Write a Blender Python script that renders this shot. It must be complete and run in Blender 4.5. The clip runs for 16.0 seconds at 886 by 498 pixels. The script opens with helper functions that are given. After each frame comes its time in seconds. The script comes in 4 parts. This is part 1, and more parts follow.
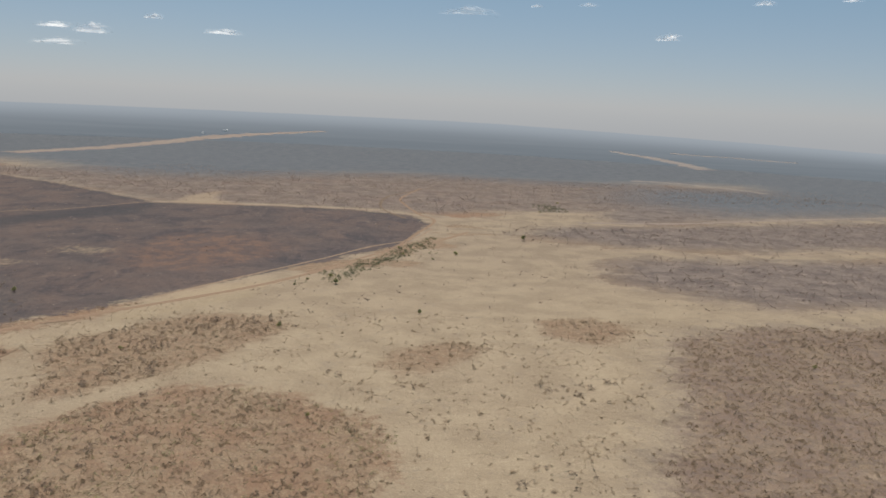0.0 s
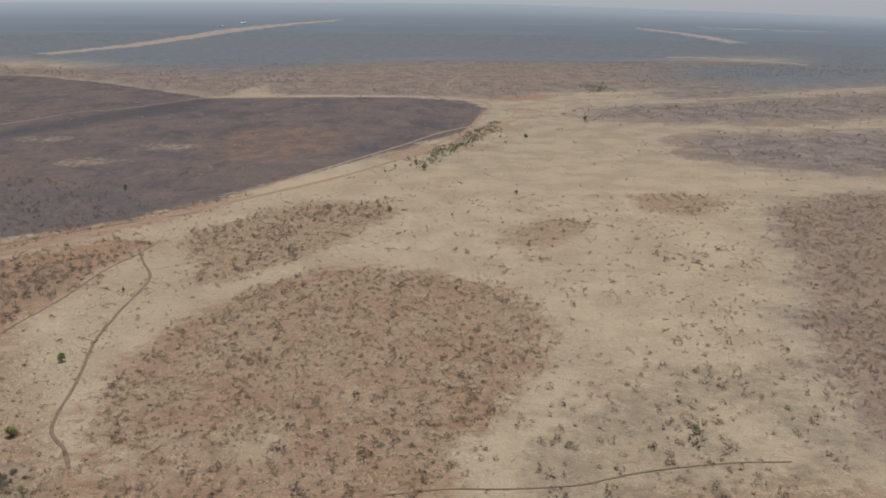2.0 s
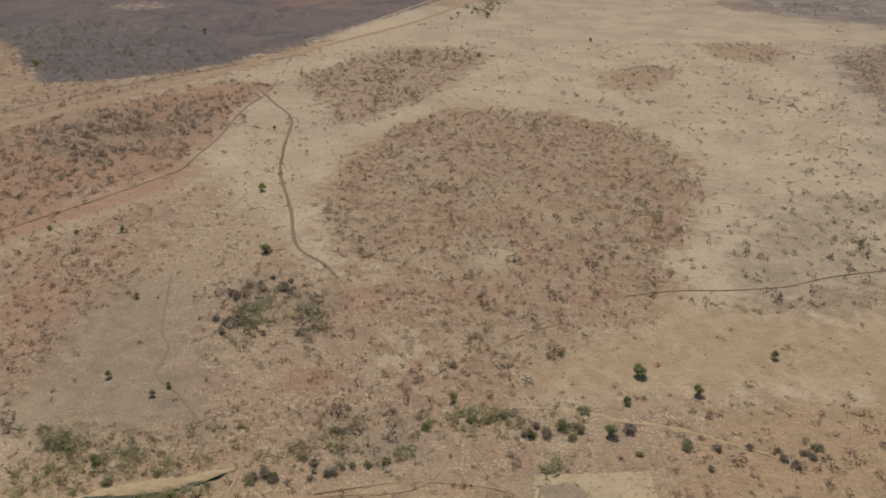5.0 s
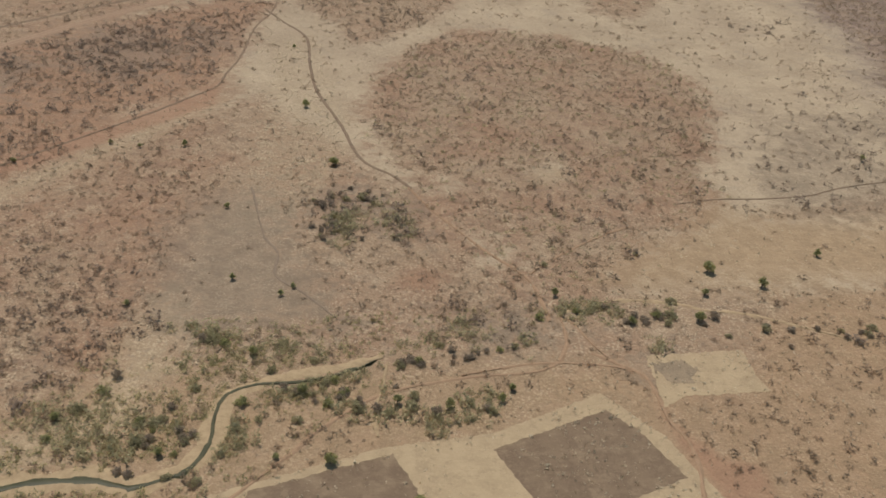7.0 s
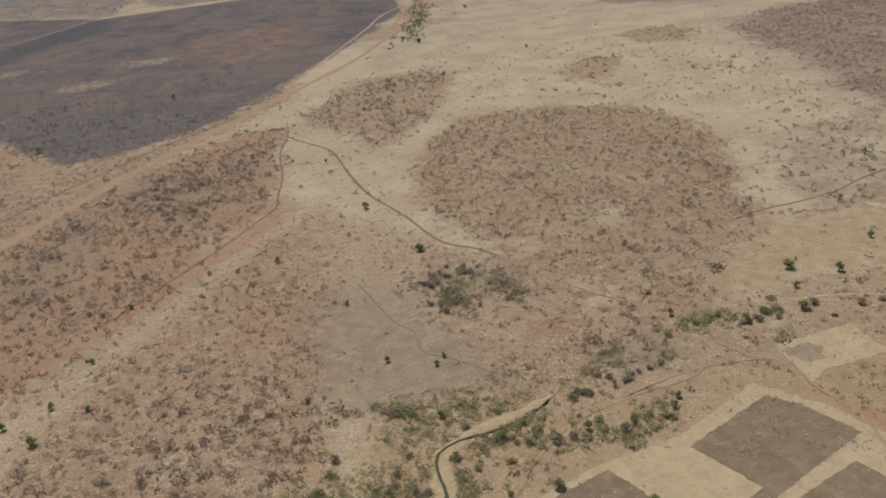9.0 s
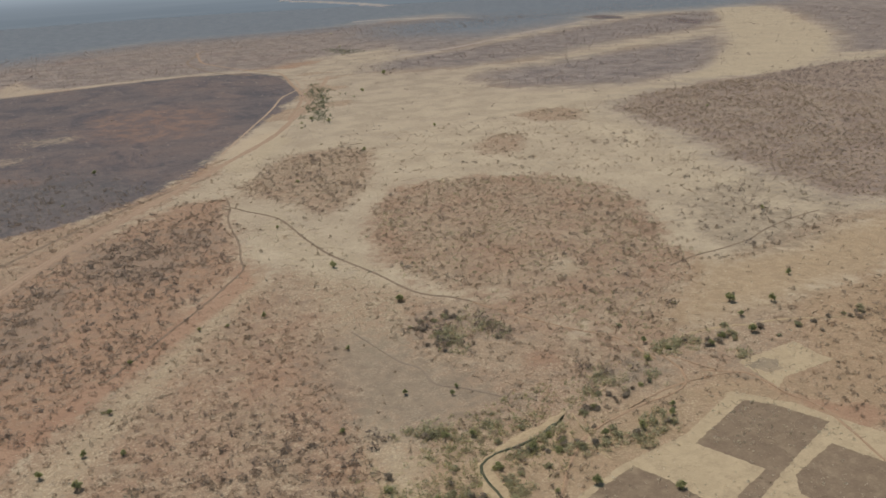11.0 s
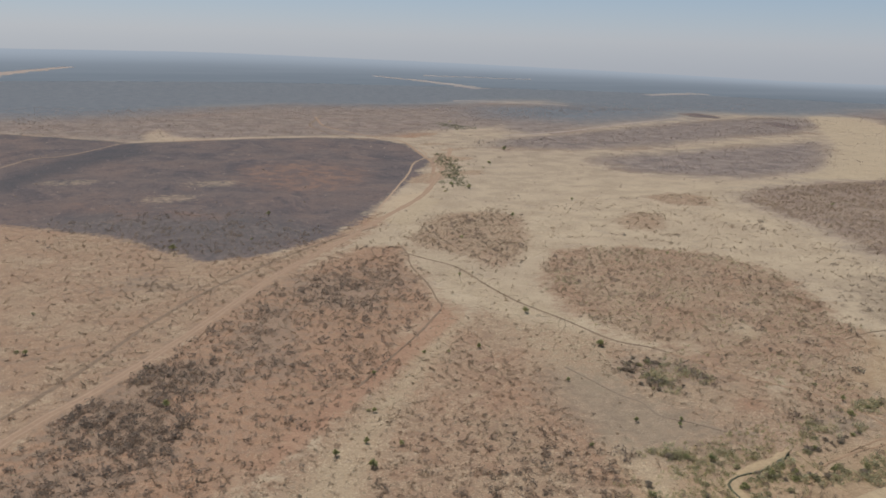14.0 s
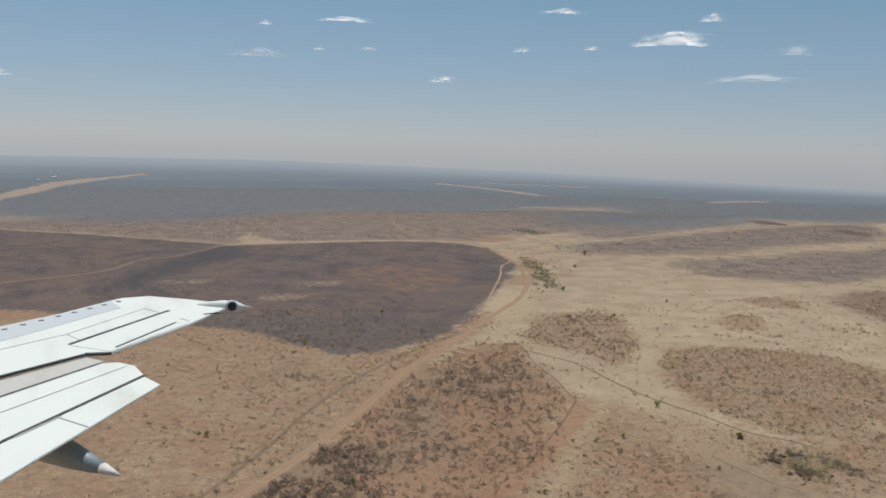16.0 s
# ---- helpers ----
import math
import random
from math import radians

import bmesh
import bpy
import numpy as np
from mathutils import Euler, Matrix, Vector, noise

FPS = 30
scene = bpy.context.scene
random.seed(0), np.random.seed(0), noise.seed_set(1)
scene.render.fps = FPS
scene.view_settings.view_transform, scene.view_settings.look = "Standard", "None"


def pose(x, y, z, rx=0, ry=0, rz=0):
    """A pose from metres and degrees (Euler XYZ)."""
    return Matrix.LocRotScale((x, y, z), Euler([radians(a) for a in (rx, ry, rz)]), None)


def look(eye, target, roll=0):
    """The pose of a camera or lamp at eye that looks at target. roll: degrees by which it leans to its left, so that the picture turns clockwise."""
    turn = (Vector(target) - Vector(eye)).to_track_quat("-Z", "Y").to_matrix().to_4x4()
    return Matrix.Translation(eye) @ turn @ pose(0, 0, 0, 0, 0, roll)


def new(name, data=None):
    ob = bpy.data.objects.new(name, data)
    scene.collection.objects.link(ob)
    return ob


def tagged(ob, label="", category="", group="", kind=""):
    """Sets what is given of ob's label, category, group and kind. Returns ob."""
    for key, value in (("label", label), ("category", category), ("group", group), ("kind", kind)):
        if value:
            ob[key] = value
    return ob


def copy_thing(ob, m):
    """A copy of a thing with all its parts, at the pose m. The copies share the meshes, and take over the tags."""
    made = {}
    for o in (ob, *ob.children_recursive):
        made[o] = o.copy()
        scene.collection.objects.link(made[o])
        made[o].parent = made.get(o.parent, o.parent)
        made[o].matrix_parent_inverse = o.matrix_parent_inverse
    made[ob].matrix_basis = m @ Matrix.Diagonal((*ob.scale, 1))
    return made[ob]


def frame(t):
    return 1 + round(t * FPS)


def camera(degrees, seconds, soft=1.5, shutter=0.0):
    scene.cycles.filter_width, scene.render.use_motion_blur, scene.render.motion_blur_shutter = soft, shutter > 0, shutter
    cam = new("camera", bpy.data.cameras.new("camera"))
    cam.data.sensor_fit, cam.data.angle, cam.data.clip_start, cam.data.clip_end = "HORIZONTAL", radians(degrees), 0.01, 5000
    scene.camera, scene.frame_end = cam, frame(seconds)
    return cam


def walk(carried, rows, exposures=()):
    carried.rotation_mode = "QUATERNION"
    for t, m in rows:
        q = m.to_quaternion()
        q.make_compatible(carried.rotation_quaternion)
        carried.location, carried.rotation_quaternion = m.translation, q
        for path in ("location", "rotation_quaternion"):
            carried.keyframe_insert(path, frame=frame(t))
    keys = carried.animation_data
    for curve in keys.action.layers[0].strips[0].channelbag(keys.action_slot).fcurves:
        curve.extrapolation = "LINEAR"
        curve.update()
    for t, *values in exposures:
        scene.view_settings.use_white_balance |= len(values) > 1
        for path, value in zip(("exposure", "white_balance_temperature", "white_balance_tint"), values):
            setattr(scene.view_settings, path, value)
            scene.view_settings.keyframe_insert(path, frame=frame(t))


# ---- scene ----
cam = camera(54.5, 16.0, soft=1.7)
PATH = [
    (0, (-2.055, -0.567, 157.376), (-1.969, 1.402, 157.034), 2.8),
    (0.5, (-18.68, -6.497, 157.052), (-18.562, -4.527, 156.731), 1.3),
    (1, (-35.457, -12.443, 156.88), (-35.391, -10.47, 156.56), -0.5),
    (1.5, (-52.534, -18.159, 156.862), (-52.437, -16.224, 156.365), 0.6),
    (2, (-70.131, -24.425, 156.912), (-70.06, -22.517, 156.317), 0.4),
    (2.5, (-88.389, -30.922, 156.829), (-88.332, -29.024, 156.202), 0.5),
    (3, (-106.586, -36.875, 156.717), (-106.504, -34.986, 156.062), 0.4),
    (3.5, (-124.772, -41.702, 156.398), (-124.656, -39.862, 155.623), -0.1),
    (4, (-142.435, -46.41, 155.925), (-142.319, -44.58, 155.125), 0.1),
    (4.5, (-160.481, -50.011, 155.944), (-160.326, -48.224, 155.06), 0.7),
    (4.7, (-167.47, -51.579, 155.9), (-167.303, -49.795, 155.012), 1.2),
    (6.8, (-238.934, -65.991, 156.127), (-238.495, -64.325, 155.111), 5.4),
    (7, (-245.522, -67.543, 156.239), (-245.102, -65.877, 155.215), 5.3),
    (7.5, (-261.382, -72.108, 157.082), (-260.982, -70.403, 156.116), 3.3),
    (8, (-278.323, -75.73, 157.985), (-277.901, -74.003, 157.068), 1.4),
    (8.2, (-285.112, -77.097, 158.143), (-284.674, -75.349, 157.277), -2.2),
    (10.3, (-356.326, -87.883, 160.444), (-355.605, -86.184, 159.673), -4.4),
    (10.5, (-362.939, -88.965, 160.406), (-362.168, -87.273, 159.67), -4.7),
    (11, (-379.458, -90.926, 160.067), (-378.546, -89.273, 159.406), -2.9),
    (11.5, (-396.037, -92.116, 159.705), (-395.059, -90.463, 159.145), -3.1),
    (12, (-413.027, -92.975, 159.076), (-411.994, -91.318, 158.64), -1.4),
    (12.5, (-429.66, -93.596, 158.432), (-428.71, -91.881, 158.037), -1.6),
    (13, (-445.594, -94.483, 157.782), (-444.719, -92.737, 157.351), 0.5),
    (13.5, (-460.683, -95.26, 157.258), (-459.827, -93.515, 156.79), 0.7),
    (14, (-476.16, -96.158, 156.95), (-475.319, -94.407, 156.471), 1.6),
    (14.5, (-492.644, -97.787, 156.873), (-491.82, -96.012, 156.462), 0.2),
    (15, (-509.542, -100.166, 156.786), (-508.767, -98.356, 156.435), 1.3),
    (15.5, (-526.42, -102.996, 156.936), (-525.645, -101.174, 156.65), 0.6),
    (16, (-543.704, -106.059, 157.014), (-542.944, -104.225, 156.773), 1.6),
]
# the film's white balance follows how much blue distance is in view
BALANCE = [(0.0, 0.12, 6350, 12), (1.5, 0.12, 6150, 12), (3.0, 0.11, 6040, 13), (4.5, 0.09, 6220, 12), (7.0, 0.12, 6360, 13), (8.0, 0.14, 6200, 10), (10.5, 0.14, 6090, 10),
           (12.5, 0.15, 5990, 13), (14.0, 0.19, 6040, 13), (16.0, 0.13, 6220, 11)]
walk(cam, [(t, look(eye, target, roll)) for t, eye, target, roll in PATH], BALANCE)

# ---- sky, sun ----
SUN_ELEVATION, SUN_AZIMUTH = radians(66), radians(-12)   # azimuth from +y towards +x
world = bpy.data.worlds.new("sky")
scene.world = world
world.use_nodes = True
wt = world.node_tree
wt.nodes.clear()
sky = wt.nodes.new("ShaderNodeTexSky")
sky.sky_type = "NISHITA"
sky.sun_disc = False
sky.sun_elevation, sky.sun_rotation = SUN_ELEVATION, SUN_AZIMUTH
sky.altitude, sky.air_density, sky.dust_density, sky.ozone_density = 1200, 1.0, 0.25, 2.5
wbg = wt.nodes.new("ShaderNodeBackground")
wbg.inputs["Strength"].default_value = 0.105
wout = wt.nodes.new("ShaderNodeOutputWorld")
haze = wt.nodes.new("ShaderNodeMix")   # a veil of dry season haze thins the sky's colours
haze.data_type = "RGBA"
haze.inputs[0].default_value = 0.72
veil = wt.nodes.new("ShaderNodeMix")
veil.data_type = "RGBA"
veil.inputs[6].default_value, veil.inputs[7].default_value = (2.28, 2.52, 3.1, 1), (1.5, 2.38, 2.85, 1)
aloft = wt.nodes.new("ShaderNodeMapRange")
aloft.inputs[1].default_value, aloft.inputs[2].default_value = 0.01, 0.15
way = wt.nodes.new("ShaderNodeTexCoord")
parts = wt.nodes.new("ShaderNodeSeparateXYZ")
wt.links.new(way.outputs["Generated"], parts.inputs[0])
wt.links.new(parts.outputs[2], aloft.inputs[0])
wt.links.new(aloft.outputs[0], veil.inputs[0])
wt.links.new(veil.outputs[2], haze.inputs[7])
wt.links.new(sky.outputs[0], haze.inputs[6])
wt.links.new(haze.outputs[2], wbg.inputs[0])
wt.links.new(wbg.outputs[0], wout.inputs[0])

sun = new("sun", bpy.data.lights.new("sun", "SUN"))
sun.data.energy, sun.data.angle, sun.data.color = 3.72, radians(1.5), (1.0, 0.94, 0.84)
sun_way = Vector((math.sin(SUN_AZIMUTH) * math.cos(SUN_ELEVATION), math.cos(SUN_AZIMUTH) * math.cos(SUN_ELEVATION), math.sin(SUN_ELEVATION)))
sun.matrix_world = look(sun_way * 100, (0, 0, 0))


# ---- materials ----
class Nodes:
    """Short ways to write a node tree."""

    def __init__(self, name):
        self.mat = bpy.data.materials.new(name)
        self.mat.use_nodes = True
        self.tree = self.mat.node_tree
        self.shader = self.tree.nodes["Principled BSDF"]
        self.out = self.tree.nodes["Material Output"]
        self.coord = None

    def add(self, kind, **sets):
        n = self.tree.nodes.new(kind)
        for key, value in sets.items():
            setattr(n, key, value)
        return n

    def link(self, a, b):
        if isinstance(a, (int, float)):
            b.default_value = a
        elif isinstance(a, tuple):
            b.default_value = (*a, 1.0) if len(a) == 3 else a
        else:
            self.tree.links.new(a, b)

    def place(self):
        if self.coord is None:
            self.coord = self.add("ShaderNodeTexCoord").outputs["Object"]
        return self.coord

    def noise(self, scale, detail=4.0, rough=0.55, stretch=None, warp=0.0):
        n = self.add("ShaderNodeTexNoise")
        n.inputs["Scale"].default_value = scale
        n.inputs["Detail"].default_value = detail
        n.inputs["Roughness"].default_value = rough
        n.inputs["Distortion"].default_value = warp
        src = self.place()
        if stretch:
            m = self.add("ShaderNodeMapping")
            m.inputs["Scale"].default_value = stretch
            self.link(src, m.inputs["Vector"])
            src = m.outputs[0]
        self.link(src, n.inputs["Vector"])
        return n.outputs["Fac"]

    def value(self, name):
        return self.add("ShaderNodeAttribute", attribute_name=name, attribute_type="GEOMETRY").outputs["Fac"]

    def math(self, op, a, b=0.0):
        n = self.add("ShaderNodeMath", operation=op)
        self.link(a, n.inputs[0])
        self.link(b, n.inputs[1])
        return n.outputs[0]

    def ramp(self, fac, low, high, to0=0.0, to1=1.0):
        n = self.add("ShaderNodeMapRange", interpolation_type="SMOOTHSTEP")
        for sock, v in zip(n.inputs, (fac, low, high, to0, to1)):
            self.link(v, sock)
        return n.outputs[0]

    def mix(self, fac, a, b):
        n = self.add("ShaderNodeMix", data_type="RGBA")
        self.link(fac, n.inputs[0])
        self.link(a, n.inputs[6])
        self.link(b, n.inputs[7])
        return n.outputs[2]

    def finish(self, colour, roughness=0.9, bump=None, depth=0.1, specular=0.2, metal=0.0):
        self.link(colour, self.shader.inputs["Base Color"])
        self.link(roughness, self.shader.inputs["Roughness"])
        self.shader.inputs["Specular IOR Level"].default_value = specular
        self.shader.inputs["Metallic"].default_value = metal
        if bump is not None:
            b = self.add("ShaderNodeBump")
            b.inputs["Strength"].default_value = 1.0
            b.inputs["Distance"].default_value = depth
            self.link(bump, b.inputs["Height"])
            self.link(b.outputs[0], self.shader.inputs["Normal"])
        return self.mat


GRASS, GRASS_DARK = (0.36, 0.277, 0.184), (0.29, 0.219, 0.145)
EARTH, EARTH_RED, EARTH_DARK = (0.25, 0.17, 0.108), (0.248, 0.14, 0.084), (0.19, 0.13, 0.085)


def ground_material():
    n = Nodes("dry_savanna_ground")
    wide, broad, mid, fine = n.noise(0.006, 3), n.noise(0.03, 5), n.noise(0.16, 5, 0.62), n.noise(0.9, 4, 0.65)
    grain = n.noise(1.25, 3, 0.6)
    edge = n.math("ADD", n.math("MULTIPLY", n.math("SUBTRACT", mid, 0.5), 22.0), n.math("MULTIPLY", n.math("SUBTRACT", fine, 0.5), 9.0))

    drift = n.math("MULTIPLY", n.math("SUBTRACT", broad, 0.5), 120.0)

    afar = n.math("MULTIPLY", n.math("SUBTRACT", n.noise(0.009, 5, 0.62, (0.7, 1.3, 1.0)), 0.5), n.ramp(n.value("far_plain"), -150, 150, 0.0, 330.0))

    def mask(name, soft=4.0, wobble=1.0, full=1.0, stray=0.0):
        d = n.math("ADD", n.value(name), n.math("MULTIPLY", edge, wobble))
        if stray:
            d = n.math("ADD", d, n.math("MULTIPLY", drift, stray))
        if name in ("scrub", "thick", "red"):
            d = n.math("ADD", d, afar)
        m = n.ramp(d, -soft, soft)
        return n.math("MULTIPLY", m, full) if full < 1 else m

    lump = n.noise(0.55, 5, 0.7)
    speck, clod = n.ramp(n.math("ADD", grain, n.math("MULTIPLY", n.math("SUBTRACT", fine, 0.5), 0.5)), 0.53, 0.60), n.ramp(lump, 0.54, 0.62)
    speck = n.math("MULTIPLY", speck, n.ramp(n.noise(0.11, 4, 0.6), 0.40, 0.60, 0.3, 1.0))
    # dry grass plain
    col = n.mix(n.ramp(broad, 0.35, 0.65), GRASS, GRASS_DARK)
    col = n.mix(n.math("MULTIPLY", n.ramp(wide, 0.45, 0.7), 0.5), col, (0.272, 0.203, 0.138))
    col = n.mix(n.math("MULTIPLY", n.ramp(n.noise(0.05, 6, 0.7), 0.54, 0.66), 0.5), col, (0.255, 0.20, 0.145))
    col = n.mix(n.math("MULTIPLY", clod, 0.45), col, (0.23, 0.17, 0.115))
    col = n.mix(n.math("MULTIPLY", speck, 0.45), col, (0.50, 0.395, 0.27))
    # far plain's grass, its colour dulled to stand in for distance haze
    col = n.mix(mask("far_plain", 260.0, 4.0, 0.75), col, n.mix(n.ramp(broad, 0.4, 0.62), (0.302, 0.229, 0.158), (0.238, 0.181, 0.128)))
    # scrub land, brown earth between the bushes
    brown = n.mix(n.ramp(broad, 0.38, 0.62), EARTH, (0.248, 0.158, 0.1))
    brown = n.mix(n.ramp(mid, 0.46, 0.66), brown, EARTH_DARK)
    brown = n.mix(n.math("MULTIPLY", n.ramp(n.noise(0.085, 6, 0.68), 0.53, 0.63), 0.42), brown, (0.335, 0.252, 0.168))
    brown = n.mix(n.math("MULTIPLY", clod, 0.6), brown, (0.14, 0.104, 0.076))
    brown = n.mix(n.math("MULTIPLY", speck, 0.7), brown, (0.43, 0.335, 0.22))
    col = n.mix(mask("scrub", 7.0, 1.4, 0.92, 0.12), col, brown)
    red = n.mix(n.ramp(mid, 0.4, 0.68), EARTH_RED, (0.21, 0.13, 0.085))
    red = n.mix(n.math("MULTIPLY", speck, 0.5), red, (0.39, 0.285, 0.185))
    red = n.mix(n.math("MULTIPLY", clod, 0.4), red, (0.17, 0.11, 0.08))
    col = n.mix(mask("red", 10.0, 2.2, 0.88, 0.3), col, red)
    # ochre grass in the hollow beside the creek
    ochre = n.mix(n.ramp(mid, 0.38, 0.62), (0.302, 0.206, 0.12), (0.25, 0.17, 0.1))
    ochre = n.mix(n.math("MULTIPLY", speck, 0.4), ochre, (0.40, 0.30, 0.18))
    col = n.mix(mask("ochre", 16.0, 2.4, 0.85, 0.3), col, ochre)
    # litter and twigs under thick scrub
    litter = n.mix(n.ramp(fine, 0.35, 0.65), (0.23, 0.167, 0.115), (0.165, 0.122, 0.09))
    col = n.mix(mask("thick", 12.0, 3.0, 0.55, 0.35), col, litter)
    # brown leafless bush on the far belts, a mauve haze cast painted in
    belt = n.mix(n.ramp(n.noise(0.035, 8, 0.76, (1.0, 0.9, 1.0)), 0.42, 0.58), (0.126, 0.1, 0.089), (0.2, 0.157, 0.132))
    belt = n.mix(n.math("MULTIPLY", n.ramp(n.noise(0.06, 7, 0.76, (1.0, 0.9, 1.0)), 0.56, 0.62), 0.55), belt, (0.34, 0.268, 0.21))
    col = n.mix(mask("belt", 40.0, 3.0, 0.88, 0.4), col, belt)
    # far woods without leaves, the haze's blue grey mixed into their colour
    wood = n.mix(n.ramp(n.noise(0.04, 8, 0.75), 0.38, 0.62), (0.108, 0.114, 0.121), (0.138, 0.139, 0.143))
    wood = n.mix(n.math("MULTIPLY", n.ramp(n.noise(0.05, 6, 0.7), 0.54, 0.64), 0.35), wood, (0.165, 0.152, 0.15))
    col = n.mix(mask("wood", 140.0, 9.0, 1.0, 0.8), col, wood)
    # pale sand and trampled grass
    pale = n.mix(speck, (0.325, 0.246, 0.155), (0.44, 0.345, 0.222))
    pale = n.mix(n.math("MULTIPLY", clod, 0.5), pale, (0.27, 0.21, 0.15))
    col = n.mix(mask("pale", 7.0, 1.4, 0.62, 0.12), col, pale)
    flat = n.mix(n.ramp(mid, 0.4, 0.6), (0.215, 0.163, 0.113), (0.18, 0.136, 0.094))
    flat = n.mix(n.math("MULTIPLY", speck, 0.3), flat, (0.33, 0.255, 0.175))
    col = n.mix(mask("flat", 12.0, 2.2, 0.66, 0.3), col, flat)
    # burnt land: soot, ash, bare red spots
    char = n.mix(n.ramp(broad, 0.3, 0.7), (0.092, 0.074, 0.069), (0.132, 0.098, 0.084))
    char = n.mix(n.math("MULTIPLY", n.ramp(n.noise(0.011, 8, 0.7, (1.0, 0.8, 1.0), 0.6), 0.45, 0.60), 0.45), char, (0.158, 0.106, 0.084))
    char = n.mix(n.math("MULTIPLY", n.ramp(n.noise(0.035, 8, 0.75, (1.2, 0.8, 1.0), 0.5), 0.60, 0.66), 0.4), char, (0.25, 0.185, 0.145))
    char = n.mix(n.math("MULTIPLY", n.ramp(n.noise(0.02, 8, 0.75, (1.1, 0.7, 1.0), 0.6), 0.50, 0.60), 0.6), char, (0.056, 0.051, 0.056))
    char = n.mix(n.math("MULTIPLY", n.ramp(n.noise(0.1, 6, 0.72, (1.3, 0.7, 1.0)), 0.54, 0.62), 0.4), char, (0.165, 0.125, 0.105))
    char = n.mix(n.math("MULTIPLY", n.ramp(n.noise(0.14, 6, 0.72, (1.3, 0.7, 1.0)), 0.54, 0.62), 0.4), char, (0.05, 0.045, 0.048))
    char = n.mix(n.math("MULTIPLY", clod, 0.3), char, (0.06, 0.05, 0.05))
    ashes = n.mix(n.ramp(n.noise(0.13, 6, 0.72, (1.3, 0.7, 1.0)), 0.48, 0.60), (0.09, 0.077, 0.071), (0.16, 0.13, 0.11))
    char = n.mix(mask("ash", 30.0, 3.0, 0.6, 0.7), char, ashes)
    ember = n.mix(n.ramp(n.noise(0.045, 7, 0.72, (1.2, 0.8, 1.0)), 0.42, 0.6), (0.115, 0.083, 0.073), (0.21, 0.122, 0.082))
    char = n.mix(mask("ember", 26.0, 2.0, 0.6, 0.7), char, ember)
    char = n.mix(mask("soot", 16.0, 1.6, 0.7, 0.4), char, (0.058, 0.054, 0.056))
    col = n.mix(mask("burnt", 5.0, 1.4, 1.0, 0.2), col, char)
    bare = n.mix(speck, (0.38, 0.28, 0.18), (0.46, 0.35, 0.23))
    col = n.mix(mask("bare", 8.0, 1.8, 0.55, 0.15), col, bare)
    raw = n.mix(mid, (0.29, 0.165, 0.10), (0.24, 0.14, 0.09))
    col = n.mix(mask("raw", 3.0, 0.35, 0.75), col, raw)
    return n.finish(col, 0.95, n.math("ADD", mid, n.math("MULTIPLY", fine, 0.5)), 0.9, 0.1)


def earth_material(name, a, b, scale=0.5):
    n = Nodes(name)
    col = n.mix(n.ramp(n.noise(scale, 5, 0.6), 0.35, 0.68), a, b)
    return n.finish(col, 0.95, n.noise(2.0, 3), 0.15, 0.1)


def leaf_material(name, a, b, through_light=0.25):
    n = Nodes(name)
    tint = n.value("tint")
    col = n.mix(tint, a, b)
    col = n.mix(n.math("MULTIPLY", n.noise(1.3, 3), 0.35), col, tuple(0.6 * c for c in a))
    n.finish(col, 0.85, None, 0.1, 0.15)
    t = n.add("ShaderNodeBsdfTranslucent")
    n.link(col, t.inputs["Color"])
    m = n.add("ShaderNodeMixShader")
    m.inputs[0].default_value = through_light
    n.link(n.shader.outputs[0], m.inputs[1])
    n.link(t.outputs[0], m.inputs[2])
    n.link(m.outputs[0], n.out.inputs["Surface"])
    return n.mat


def field_material(name, a, b, c, amount):
    n = Nodes(name)
    mid, fine = n.noise(0.16, 5, 0.62), n.noise(0.9, 4, 0.65)
    col = n.mix(n.ramp(mid, 0.36, 0.64), a, b)
    col = n.mix(n.math("MULTIPLY", n.ramp(n.noise(0.22, 6, 0.72), 0.50, 0.62), amount), col, c)
    col = n.mix(n.math("MULTIPLY", n.ramp(n.noise(0.5, 3, 0.6, (0.3, 3.0, 1.0)), 0.5, 0.7), 0.35), col, tuple(0.8 * v for v in a))
    col = n.mix(n.math("MULTIPLY", n.ramp(fine, 0.52, 0.62), 0.4), col, b)
    col = n.mix(n.math("MULTIPLY", n.ramp(n.noise(1.5, 3, 0.6), 0.56, 0.64), 0.4), col, tuple(1.3 * v for v in b))
    return n.finish(col, 0.95, fine, 0.2, 0.1)


def bark_material():
    n = Nodes("grey_brown_bark")
    return n.finish(n.mix(n.noise(3.0, 4), (0.16, 0.12, 0.09), (0.10, 0.075, 0.06)), 0.9, n.noise(9.0, 3), 0.03)


def water_material():
    n = Nodes("murky_stream_water")
    return n.finish(n.mix(n.noise(0.3, 3), (0.036, 0.037, 0.02), (0.082, 0.074, 0.04)), 0.45, n.noise(2.0, 2), 0.02, 0.1)


def paint_material(name, colour, rough=0.35, dirt=(0.5, 0.5, 0.47)):
    n = Nodes(name)
    streak = n.noise(1.6, 5, 0.6, (1.0, 0.25, 1.0))
    col = n.mix(n.math("MULTIPLY", n.ramp(streak, 0.48, 0.72), 0.5), colour, dirt)
    col = n.mix(n.math("MULTIPLY", n.ramp(n.noise(14.0, 3), 0.6, 0.8), 0.15), col, dirt)
    return n.finish(col, rough, None, 0.01, 0.4)


